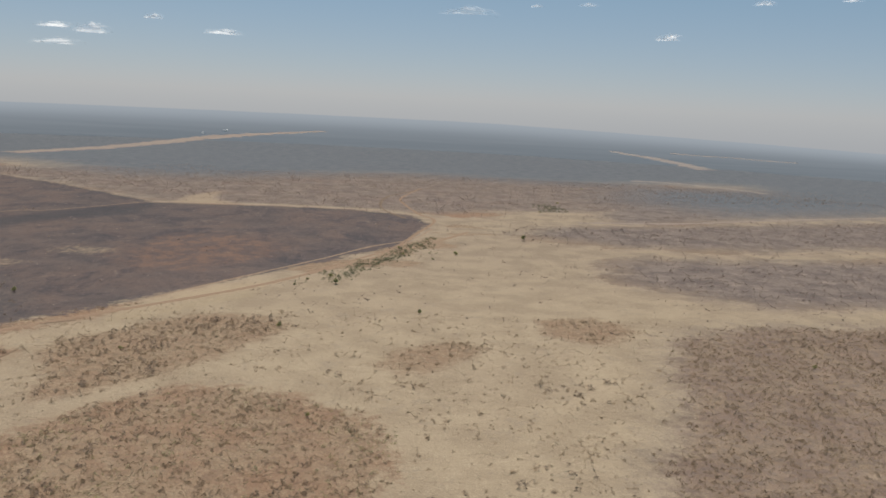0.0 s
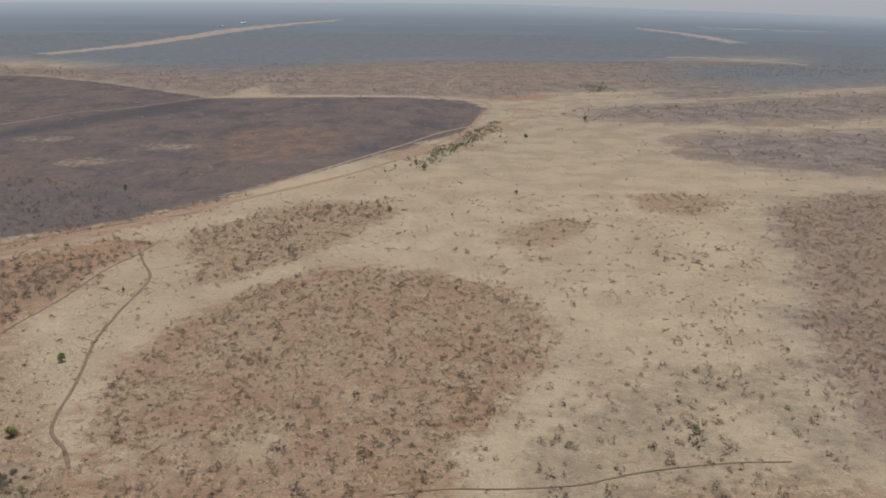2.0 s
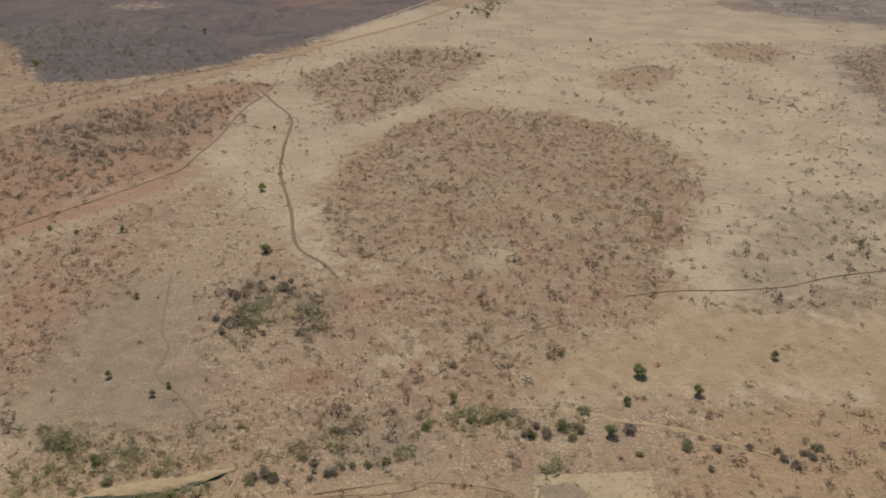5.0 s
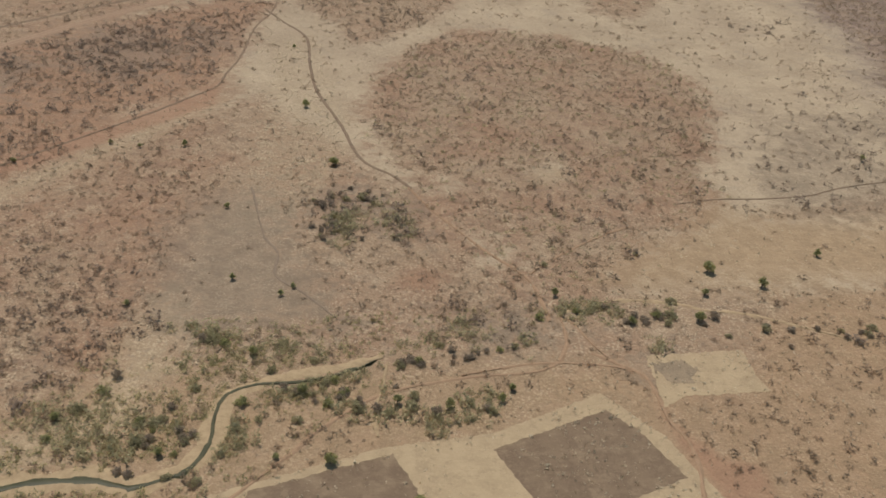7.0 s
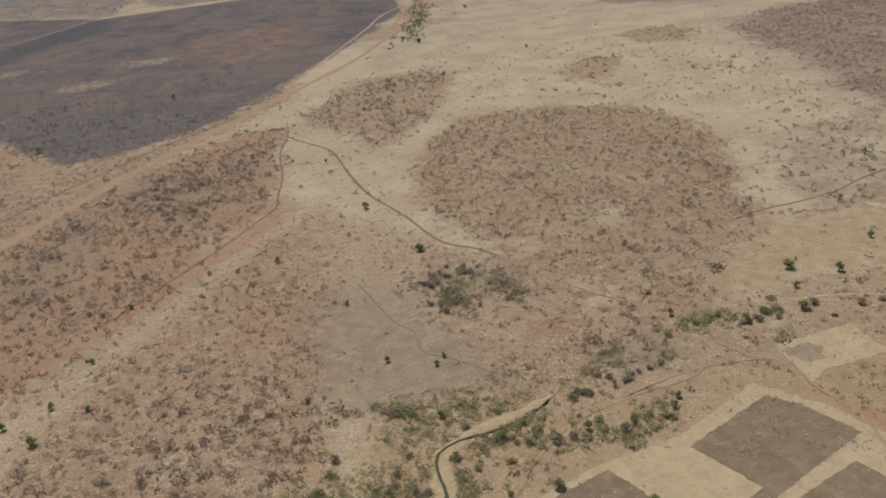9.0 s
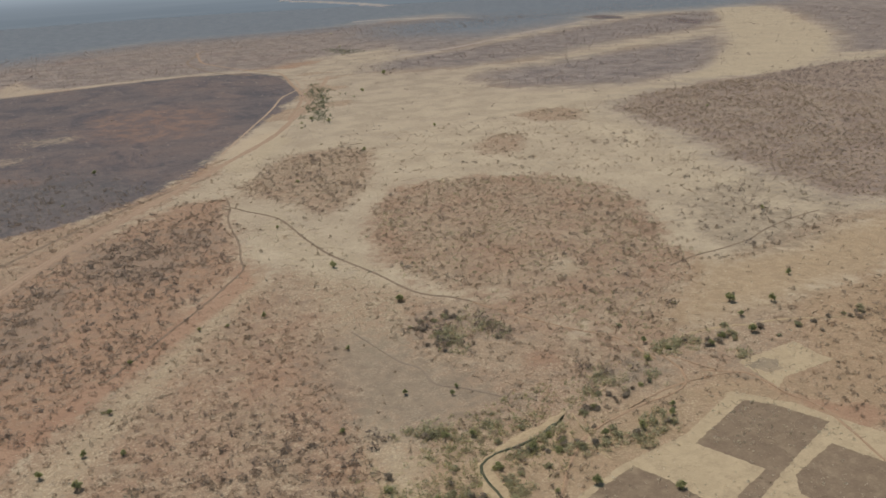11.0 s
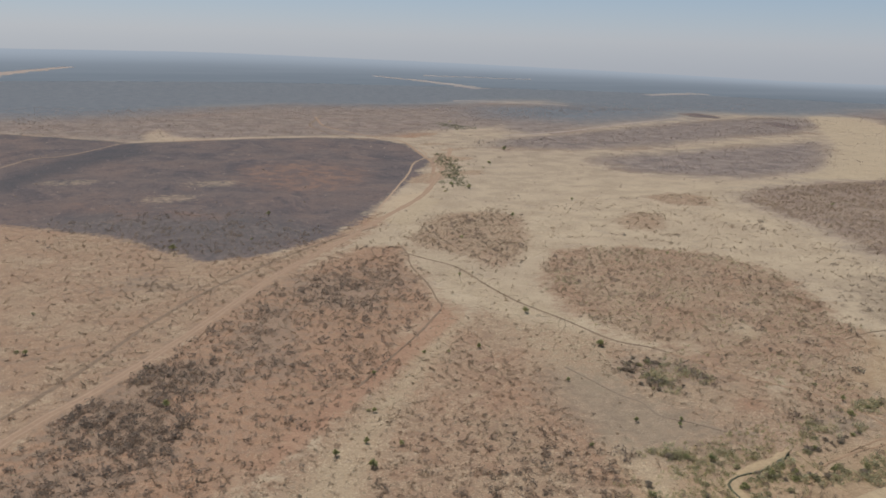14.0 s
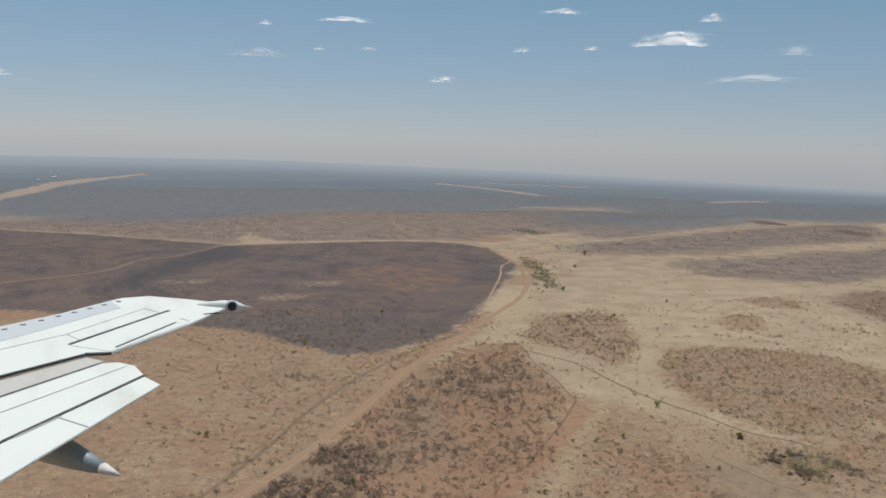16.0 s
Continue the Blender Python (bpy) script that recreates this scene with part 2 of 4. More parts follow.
def cloud_material():
    n = Nodes("fair_weather_cloud")
    c = n.add("ShaderNodeSeparateXYZ")
    n.link(n.place(), c.inputs[0])
    r = n.math("SQRT", n.math("ADD", n.math("POWER", c.outputs[0], 2.0), n.math("POWER", c.outputs[2], 2.0)))
    puff = n.noise(1.6, 6, 0.6, (1.0, 1.0, 0.6), 0.3)
    dens = n.math("ADD", n.math("SUBTRACT", 0.68, r), n.math("MULTIPLY", n.math("SUBTRACT", puff, 0.5), 1.2))
    alpha = n.math("MULTIPLY", n.ramp(dens, 0.0, 0.4), n.value("thick"))
    d = n.add("ShaderNodeBsdfDiffuse")
    d.inputs["Color"].default_value = (0.86, 0.81, 0.75, 1)
    t = n.add("ShaderNodeBsdfTranslucent")
    t.inputs["Color"].default_value = (0.86, 0.81, 0.75, 1)
    both = n.add("ShaderNodeAddShader")
    n.link(d.outputs[0], both.inputs[0])
    n.link(t.outputs[0], both.inputs[1])
    clear = n.add("ShaderNodeBsdfTransparent")
    m = n.add("ShaderNodeMixShader")
    n.link(alpha, m.inputs[0])
    n.link(clear.outputs[0], m.inputs[1])
    n.link(both.outputs[0], m.inputs[2])
    n.link(m.outputs[0], n.out.inputs["Surface"])
    return n.mat


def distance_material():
    """The far land with painted, glowing haze, a plain backdrop behind all the rest."""
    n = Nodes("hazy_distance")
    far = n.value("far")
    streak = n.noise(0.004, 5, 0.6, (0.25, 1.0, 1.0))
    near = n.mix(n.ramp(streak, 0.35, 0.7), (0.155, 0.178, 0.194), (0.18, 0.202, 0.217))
    # haze put into the colour: paler and bluer with distance
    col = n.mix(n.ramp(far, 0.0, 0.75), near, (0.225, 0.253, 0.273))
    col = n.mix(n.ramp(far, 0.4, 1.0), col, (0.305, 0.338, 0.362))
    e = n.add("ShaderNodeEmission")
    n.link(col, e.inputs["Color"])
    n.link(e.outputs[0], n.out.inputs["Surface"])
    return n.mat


M_GROUND = ground_material()
M_ROAD = earth_material("rutted_dirt_road", (0.275, 0.182, 0.118), (0.24, 0.156, 0.102))
M_TRACK = earth_material("dark_trodden_path", (0.155, 0.108, 0.073), (0.20, 0.138, 0.092))
M_ORANGE = earth_material("orange_earth_path", (0.295, 0.192, 0.118), (0.25, 0.162, 0.1))
M_DIM = earth_material("dim_trodden_earth", (0.21, 0.156, 0.11), (0.18, 0.132, 0.094))
M_SAND = earth_material("pale_stream_sand", (0.345, 0.252, 0.148), (0.275, 0.196, 0.115))
M_STRIP = earth_material("bare_airstrip_earth", (0.29, 0.226, 0.18), (0.25, 0.195, 0.157), 0.05)
# earth of the far clearings, greyed in its base colour for haze
M_PALE_FAR = earth_material("hazy_far_clearing", (0.27, 0.225, 0.19), (0.225, 0.19, 0.168), 0.03)
M_WATER = water_material()
M_BARK = bark_material()
M_GREEN = leaf_material("dark_green_leaves", (0.33, 0.325, 0.15), (0.47, 0.445, 0.21), 0.65)
M_OLIVE = leaf_material("olive_leaves", (0.4, 0.358, 0.21), (0.54, 0.475, 0.29), 0.65)
M_TWIG = leaf_material("grey_brown_twigs", (0.305, 0.228, 0.155), (0.41, 0.312, 0.214), 0.6)
M_TWIG_RED = leaf_material("red_brown_twigs", (0.275, 0.197, 0.136), (0.375, 0.272, 0.188), 0.6)
M_TWIG_DARK = leaf_material("dense_grey_twigs", (0.245, 0.188, 0.143), (0.335, 0.258, 0.197), 0.6)
M_TWIG_FAR = leaf_material("far_mauve_twigs", (0.27, 0.208, 0.17), (0.365, 0.282, 0.228), 0.6)
M_THICKET = leaf_material("dark_green_thicket", (0.17, 0.172, 0.108), (0.26, 0.255, 0.155), 0.5)
M_BARE = leaf_material("half_bare_twigs", (0.34, 0.275, 0.205), (0.46, 0.37, 0.275), 0.6)
M_FAINT = earth_material("faint_track_on_burnt_land", (0.21, 0.15, 0.11), (0.16, 0.115, 0.09))
M_FRESH = leaf_material("fresh_green_leaves", (0.34, 0.315, 0.155), (0.49, 0.43, 0.225), 0.6)
M_RUT = earth_material("pale_wheel_rut", (0.32, 0.222, 0.148), (0.28, 0.193, 0.128))
M_FIELD_LIGHT = field_material("stubble_field_earth", (0.358, 0.267, 0.162), (0.312, 0.231, 0.14), (0.24, 0.175, 0.108), 0.55)
M_FIELD_DARK = field_material("ploughed_dark_earth", (0.142, 0.098, 0.064), (0.178, 0.125, 0.08), (0.245, 0.178, 0.113), 0.55)
M_FIELD_WEED = field_material("weedy_field_earth", (0.2, 0.15, 0.1), (0.245, 0.182, 0.118), (0.15, 0.115, 0.08), 0.6)
M_TUFT = leaf_material("straw_tufts", (0.45, 0.36, 0.24), (0.58, 0.48, 0.34), 0.3)
M_CLOUD = cloud_material()
M_FAR = distance_material()


# ---- the plan: outlines of the kinds of land, in metres ----
BURNT = [(-2400, 1850), (-1200, 1620), (-677, 1450), (-507, 1330), (-427, 1255), (-350, 1190), (-214, 1190), (-80, 1200), (0, 1165), (25, 1090), (8, 985),
         (-15, 905), (-60, 845), (-70, 820), (-100, 780), (-146, 705), (-200, 630), (-260, 552), (-320, 506), (-375, 500), (-388, 525), (-430, 600),
         (-490, 656), (-600, 730), (-900, 900), (-2400, 1300)]
ASH = [(-260, 560), (-330, 512), (-375, 500), (-430, 600), (-490, 656), (-420, 690), (-320, 660)]
HILL = [(-183, 238), (-190, 258), (-194, 278), (-192, 318), (-184, 348), (-168, 380), (-148, 415), (-117, 439), (-85, 444), (-56, 432), (-36, 414), (-14, 402), (-8, 375), (-4, 342), (-12, 322), (-29, 288), (-36, 266), (-49, 250), (-57, 232), (-62, 216), (-83, 196), (-102, 181), (-122, 167), (-137, 158), (-160, 160)]
KNOLL = [(-219, 505), (-178, 562), (-140, 598), (-105, 600), (-78, 574), (-105, 514), (-128, 472), (-159, 431), (-186, 415), (-194, 445), (-203, 476)]
WOOD_EAST = [(193, 574), (172, 510), (168, 480), (150, 420), (124, 362), (106, 292), (98, 250), (124, 205), (300, 150), (700, 150), (1400, 250), (1400, 600),
             (653, 604), (500, 618), (371, 627), (250, 612)]
RED_RIDGE = [(-231, 495), (-243, 444), (-252, 390), (-260, 352), (-276, 334), (-297, 309), (-320, 282), (-348, 245), (-372, 220), (-400, 195), (-520, 90), (-640, 60),
             (-700, 110), (-500, 232), (-440, 318), (-345, 428), (-300, 472), (-262, 500)]
SOUTH_SCRUB = [(-258, 345), (-300, 298), (-345, 255), (-412, 180), (-560, 20), (-560, -60), (-300, -60), (-250, 60), (-290, 105), (-282, 160), (-262, 210)]
SOUTH_WOOD = [(-341, 209), (-304, 196), (-284, 175), (-273, 160), (-276, 150), (-282, 128), (-292, 111), (-309, 104), (-350, 70), (-430, 60), (-430, 110), (-370, 160)]
CREEK_SCRUB = [(-232, 236), (-185, 236), (-130, 190), (-70, 215), (-62, 190), (-110, 150), (-150, 142), (-210, 128), (-262, 130), (-262, 150), (-240, 180)]
EAST_SOUTH = [(-135, 100), (-90, 125), (-30, 150), (60, 140), (200, 160), (420, 100), (420, -60), (-140, -60), (-132, 60)]
BAND_SCRUB = [(205, 860), (250, 892), (340, 905), (450, 922), (572, 930), (739, 964), (600, 815), (438, 699), (300, 685), (230, 735), (192, 765)]
BAND_GREY = [(183, 1102), (372, 1171), (715, 1284), (945, 1350), (1100, 1330), (1000, 1190), (804, 1074), (657, 1057), (415, 982), (255, 971), (140, 1026)]
PLAIN_PATCH = [(2, 528), (34, 549), (56, 534), (16, 484), (-3, 475), (-17, 495)]
PLAIN_SMEAR = [(96, 612), (143, 632), (169, 591), (132, 551), (96, 576)]
RED_BELT = [(-2600, 1900), (-1200, 1625), (-677, 1456), (-500, 1335), (-345, 1200), (-31, 1210), (40, 1190), (120, 1250), (300, 1300), (500, 1420), (900, 1560),
            (800, 1760), (420, 1800), (97, 1840), (-141, 1760), (-461, 1690), (-722, 1600), (-1400, 1780), (-2600, 2400)]
PALE_WALK = [(-213, 440), (-208, 375), (-205, 317), (-206, 277), (-220, 240), (-234, 214), (-252, 206), (-247, 251), (-236, 324), (-230, 400)]
PALE_WASH = [(-259, 340), (-280, 319), (-310, 282), (-330, 256), (-350, 235), (-369, 213), (-385, 198), (-420, 150), (-440, 90), (-405, 100), (-373, 172), (-356, 199), (-344, 220), (-331, 233), (-315, 252), (-284, 290), (-257, 324)]
PALE_EDGE = [(-165, 643), (-196, 604), (-208, 589), (-200, 560), (-174, 585), (-120, 650), (-105, 721)]
PALE_CREEK = [(-300, 130), (-278, 128), (-262, 140), (-240, 128), (-205, 132), (-206, 112), (-250, 100), (-250, 70), (-300, 60), (-330, 90)]
FIELD_PALE = [(-132, 121), (-100, 120), (-102, 108), (-101, 101), (-113, 101), (-127, 102), (-136, 98), (-134, 106)]
FIELD_HOME = [(-152, 106), (-186, 94), (-216, 92), (-262, 80), (-262, 20), (-120, 20), (-137, 72), (-140, 86)]
FIELD_DARK_A = [(-188, 88), (-153, 99), (-147, 90), (-141, 72), (-178, 61), (-206, 51), (-208, 57), (-181, 65)]
FIELD_DARK_B = [(-250, 81), (-214, 89.5), (-210, 77), (-208, 62), (-214, 30), (-262, 40)]
FIELD_DARK_C = [(-183, 50), (-176, 57.5), (-152, 63), (-146, 40), (-180, 30)]
CREEK_OCHRE = [(-335, 60), (-330, 108), (-285, 125), (-250, 128), (-205, 122), (-160, 122), (-140, 112), (-115, 100), (-60, 150), (40, 150), (60, 0), (-335, 0)]
GREY_FLAT = [(-275, 200), (-264, 232), (-241, 240), (-233, 200), (-226, 172), (-224, 150), (-245, 146), (-262, 145), (-277, 160)]
CLUMP_A = [(-331, 437), (-297, 442), (-278, 396), (-289, 365), (-307, 352), (-340, 375), (-347, 407)]
CLUMP_B = [(-366, 390), (-351, 378), (-349, 340), (-362, 314), (-374, 293), (-398, 311), (-382, 352)]
CLUMP_C = [(-479, 262), (-461, 285), (-439, 310), (-428, 316), (-398, 308), (-393, 278), (-430, 265), (-426, 238), (-444, 214), (-473, 227)]
CLUMP_F = [(-281, 446), (-260, 445), (-254, 413), (-274, 382), (-295, 400)]
CLUMP_G = [(-384, 332), (-373, 317), (-367, 286), (-378, 278), (-388, 293)]
CLUMP_H = [(-480, 225), (-444, 212), (-470, 180), (-520, 160), (-520, 200)]
SOOT = [(-346, 1189), (-414, 1106), (-472, 1001), (-508, 906), (-528, 842), (-508, 821), (-463, 906), (-394, 1014), (-333, 1067)]
EMBER = [(-245, 935), (-185, 943), (-117, 883), (-143, 799), (-197, 742), (-253, 757), (-277, 831)]
EMBER_LINE = [(-441, 733), (-396, 702), (-339, 654), (-343, 637), (-399, 676), (-438, 710)]
HILL_PALE = [(-133, 243), (-117, 249), (-116, 238), (-129, 232)]
RED_SPOT = [(-202, 174), (-188, 178), (-180, 171), (-190, 162), (-201, 165)]
CLUMP_D = [(-438, 463), (-417, 475), (-400, 451), (-388, 433), (-418, 439)]
DARK_SPOT = [(-178, 143), (-159, 142), (-163, 131), (-178, 133)]
RED_WASH = [(-137, 103), (-135, 88), (-128, 78), (-120, 72), (-122, 62), (-135, 62), (-138, 84)]
FIELD_SPOT = [(-132, 117), (-123, 118), (-118, 113), (-122, 108), (-129, 108), (-133, 113)]
BARE_RIM = [(-372, 1181), (-328, 1215), (-325, 1280), (-291, 1360), (-285, 1262), (-245, 1212), (-143, 1216), (-37, 1217), (-37, 1205), (-143, 1202), (-245, 1194), (-330, 1200)]
BARE_CORNER = [(-198, 632), (-158, 688), (-124, 704), (-105, 709), (-147, 660), (-182, 628)]
WOOD_FAR_EAST = [(380, 1480), (453, 1700), (719, 1740), (1000, 1700), (1500, 1700), (1500, 1560), (900, 1450), (703, 1380), (532, 1340)]
WEST_SCRUB = [(-330, 512), (-310, 470), (-330, 432), (-425, 322), (-490, 232), (-640, 60), (-900, 60), (-1300, 60), (-1300, 940), (-900, 960), (-600, 790), (-480, 710), (-400, 650), (-330, 570)]
MIDDLE = [(-240, 335), (-205, 262), (-188, 236), (-150, 160), (-95, 172), (-40, 205), (60, 225), (100, 200), (900, 100), (900, -1500), (-1500, -1500), (-1500, -100), (-560, 20), (-412, 180), (-300, 298)]
ROADSIDE = [(-190, 640), (-260, 555), (-320, 508), (-375, 498), (-345, 440), (-268, 515), (-206, 590)]
SAND_EDGE = [(-272, 164), (-270, 151), (-271, 137), (-276, 123), (-281, 108), (-292, 100), (-306, 95), (-330, 92), (-330, 98), (-313, 102), (-300, 105), (-290, 111), (-284, 124), (-281, 142), (-277, 155)]
ROAD_BED = [(-78, 722), (-8, 850), (62, 975), (110, 1060), (75, 1065), (20, 990), (-45, 865), (-112, 745)]
BAND_NORTH = [(427, 1627), (569, 1740), (707, 1701), (854, 1545), (805, 1412), (631, 1327), (430, 1232), (303, 1164), (276, 1224), (330, 1406)]
# dark strips on the far plain
DARK_STRIP_A = [(870, 1484), (916, 1474), (914, 1393), (866, 1338), (841, 1386)]
DARK_STRIP_B = [(928, 1283), (949, 1247), (917, 1159), (865, 1121), (872, 1180)]
DARK_STRIP_C = [(566, 1093), (648, 1107), (607, 1044), (513, 1013)]
SOUTH_PLAIN = [(-130, 164), (-109, 179), (-84, 192), (-61, 209), (-50, 200), (0, 200), (60, 205), (120, 190), (60, 150), (0, 146), (-49, 150), (-97, 155), (-119, 154)]
EAST_GREY = [(-7, 286), (41, 309), (85, 306), (80, 230), (20, 205), (-15, 195), (-31, 207), (-28, 240)]
HILL_CLEARING = [(-179, 232), (-173, 239), (-164, 235), (-164, 228), (-172, 225)]
CLUMP_E = [(-436, 460), (-416, 471), (-406, 458), (-410, 442), (-430, 445)]
NEAR_CLUMP = [(-266, 146), (-255, 147), (-250, 139), (-238, 139), (-240, 132), (-256, 133)]
NORTH_BELT = [(-206, 136), (-196, 139), (-183, 141), (-164, 132), (-167, 127), (-181, 127), (-195, 125), (-206, 122)]
SOUTH_BELT = [(-227, 110), (-213, 116), (-201, 112), (-182, 109), (-180, 101), (-192, 98), (-206, 103), (-215, 103), (-223, 103)]
BANK_BELT = [(-262, 90), (-256, 100), (-245, 115), (-232, 122), (-213, 123), (-214, 119), (-227, 114), (-240, 111), (-246, 108), (-254, 92)]
EAST_CLUMP = [(-153, 146), (-133, 149), (-123, 148), (-108, 143), (-116, 129), (-126, 125), (-130, 137), (-147, 142)]
COPSE = [(-225, 229), (-215, 230), (-209, 216), (-210, 201), (-215, 193), (-221, 197)]
COPSE_EAST = [(-204, 230), (-199, 231), (-192, 221), (-191, 204), (-193, 190), (-199, 192), (-204, 212)]
CLEARING = [(-169, 196), (-161, 193), (-156, 180), (-150, 173), (-166, 175), (-169, 185)]
WEST_BANK = [(-300, 116), (-285, 124), (-278, 112), (-266, 106), (-262, 96), (-285, 96), (-300, 100)]
PLAIN_EAST = [(377, 679), (465, 713), (722, 911), (1109, 1317), (1180, 1400), (1250, 1300), (1146, 1148), (864, 834), (670, 689), (517, 622), (460, 620)]
WOOD_NORTH_EAST = [(690, 680), (880, 825), (1150, 1120), (1280, 1300), (1300, 1480), (1700, 1480), (1700, 500), (900, 560)]


def inside(points, x, y):
    """Signed distance in metres to an outline: above zero within it."""
    best = np.full(x.shape, 1e9)
    odd = np.zeros(x.shape, bool)
    for (x0, y0), (x1, y1) in zip(points, points[1:] + points[:1]):
        dx, dy = x1 - x0, y1 - y0
        s = np.clip(((x - x0) * dx + (y - y0) * dy) / (dx * dx + dy * dy), 0, 1)
        best = np.minimum(best, np.hypot(x - x0 - s * dx, y - y0 - s * dy))
        if y0 != y1:
            odd ^= ((y0 > y) != (y1 > y)) & (x < dx * (y - y0) / dy + x0)
    return np.where(odd, best, -best)


def any_of(outlines, x, y):
    out = inside(outlines[0], x, y)
    for o in outlines[1:]:
        out = np.maximum(out, inside(o, x, y))
    return out


CENTRE = (-275, -60)
EDGE, REACH, RISE = 2700, 4620, 48


def height(x, y):
    """The lie of the land: a low hill, slow swells, and a far rise."""
    x, y = np.asarray(x, float), np.asarray(y, float)
    dome = np.exp(-(((x + 100) / 70) ** 2 + ((y - 310) / 90) ** 2))
    swell = np.sin(x / 61 + 1.3 * np.sin(y / 83)) * np.sin(y / 71 + 0.7) + 0.6 * np.sin(x / 37 - y / 49)
    r = np.hypot(x - CENTRE[0], y - CENTRE[1])
    bearing = np.degrees(np.arctan2(x - CENTRE[0], y - CENTRE[1]))
    rise = np.interp(bearing, (-180, 8, 45, 120, 180), (RISE, RISE, -14, -14, RISE))
    return 3.5 * dome + 0.5 * swell + rise * np.clip((r - 2200) / (REACH - 2200), 0, None) ** 1.6


def cover(x, y):
    """How far each place lies inside each kind of land."""
    swell = 90 * np.sin(x / 310.0) + 60 * np.sin(x / 127.0 + 2)
    wood = np.maximum(np.minimum(y - 1720 - swell, 400), np.minimum(x - 520 - 0.1 * y, y - 1480 - swell))
    return {
        # two far dark strips take the same colours as the burnt land
        "burnt": any_of([BURNT, DARK_STRIP_A, DARK_STRIP_B], x, y), "ash": inside(ASH, x, y),
        "scrub": np.minimum(any_of([HILL, KNOLL, PLAIN_SMEAR, WOOD_EAST, SOUTH_SCRUB, SOUTH_WOOD, CREEK_SCRUB, EAST_SOUTH, BAND_SCRUB, BAND_GREY, PLAIN_PATCH, WOOD_NORTH_EAST, RED_BELT, WEST_SCRUB, MIDDLE, ROADSIDE, ROAD_BED], x, y), -any_of([SOUTH_PLAIN, HILL_CLEARING, CLEARING, HILL_PALE], x, y)),
        "red": np.maximum.reduce([any_of([RED_RIDGE, RED_SPOT], x, y), np.minimum(inside(RED_BELT, x, y), -18.0), np.minimum(inside(HILL, x, y), -4.0), np.minimum(inside(WOOD_EAST, x, y), -5.0), np.minimum(inside(EAST_SOUTH, x, y), 2.0), np.minimum(any_of([SOUTH_SCRUB, ROADSIDE, WEST_SCRUB], x, y), -2.0)]),
        "pale": np.maximum.reduce([any_of([PALE_WASH, PALE_EDGE, PLAIN_EAST, HILL_PALE], x, y) - 2, np.minimum(inside(PALE_WALK, x, y), 0.0) - 1, inside(SAND_EDGE, x, y) + 3]),
        "soot": inside(SOOT, x, y), "ember": any_of([EMBER, EMBER_LINE], x, y),
        "wood": np.maximum(wood, inside(WOOD_FAR_EAST, x, y)),
        "thick": any_of([WOOD_NORTH_EAST, BAND_NORTH, DARK_STRIP_C, BAND_GREY, BAND_SCRUB, CLUMP_F, CLUMP_G, CLUMP_H, COPSE, COPSE_EAST, CLUMP_A, CLUMP_B, CLUMP_C, CLUMP_D, CLUMP_E, DARK_SPOT, FIELD_SPOT], x, y),
        "belt": np.maximum.reduce([any_of([BAND_GREY, BAND_SCRUB, BAND_NORTH, DARK_STRIP_C], x, y), np.minimum(any_of([RED_BELT, WOOD_NORTH_EAST], x, y), 25.0), np.minimum(inside(WOOD_EAST, x, y), 0.0)]),
        "ochre": np.maximum(inside(SOUTH_PLAIN, x, y), np.minimum(inside(CREEK_OCHRE, x, y), 7.0)),
        "far_plain": np.clip(y - 720, -400, 400),
        "flat": np.maximum(np.maximum(any_of([GREY_FLAT, DARK_SPOT], x, y), np.minimum(inside(EAST_GREY, x, y), 0.0)), np.minimum(inside(WEST_SCRUB, x, y), -9.0)),
        "bare": np.maximum(any_of([BARE_RIM, BARE_CORNER], x, y), np.minimum(np.maximum.reduce([9 - np.hypot((x - u) / 2, (y - v) / 1.5) for u, v in ((-446, 864), (-311, 818), (-366, 745))]), -2.0)),
        "raw": any_of([RED_WASH, [(-262, 352), (-276, 333), (-330, 280), (-400, 210), (-410, 190), (-395, 200), (-322, 268), (-262, 325)]], x, y),
    }


def put_mesh(name, verts, faces_flat, sizes, material, smooth=False, values=None):
    """A mesh object out of arrays: places, corner indices and the number of corners of each face."""
    me = bpy.data.meshes.new(name)
    me.vertices.add(len(verts))
    me.vertices.foreach_set("co", np.ascontiguousarray(verts, np.float32).ravel())
    me.loops.add(len(faces_flat))
    me.loops.foreach_set("vertex_index", np.ascontiguousarray(faces_flat, np.int32))
    me.polygons.add(len(sizes))
    me.polygons.foreach_set("loop_start", np.concatenate([[0], np.cumsum(sizes)[:-1]]).astype(np.int32))
    me.polygons.foreach_set("use_smooth", np.full(len(sizes), smooth))
    for key, v in (values or {}).items():
        me.attributes.new(key, "FLOAT", "POINT").data.foreach_set("value", np.ascontiguousarray(v, np.float32))
    me.update(calc_edges=True)
    me.validate()
    me.materials.append(material)
    return new(name, me)


def axis(low, dense_low, dense_high, high, step, grow=1.07):
    mid = list(np.arange(dense_low, dense_high + step, step))
    up, s = [], step
    while (up[-1] if up else mid[-1]) < high:
        s *= grow
        up.append((up[-1] if up else mid[-1]) + s)
    down, s = [], step
    while (down[-1] if down else mid[0]) > low:
        s *= grow
        down.append((down[-1] if down else mid[0]) - s)
    return np.array(down[::-1] + mid + up)


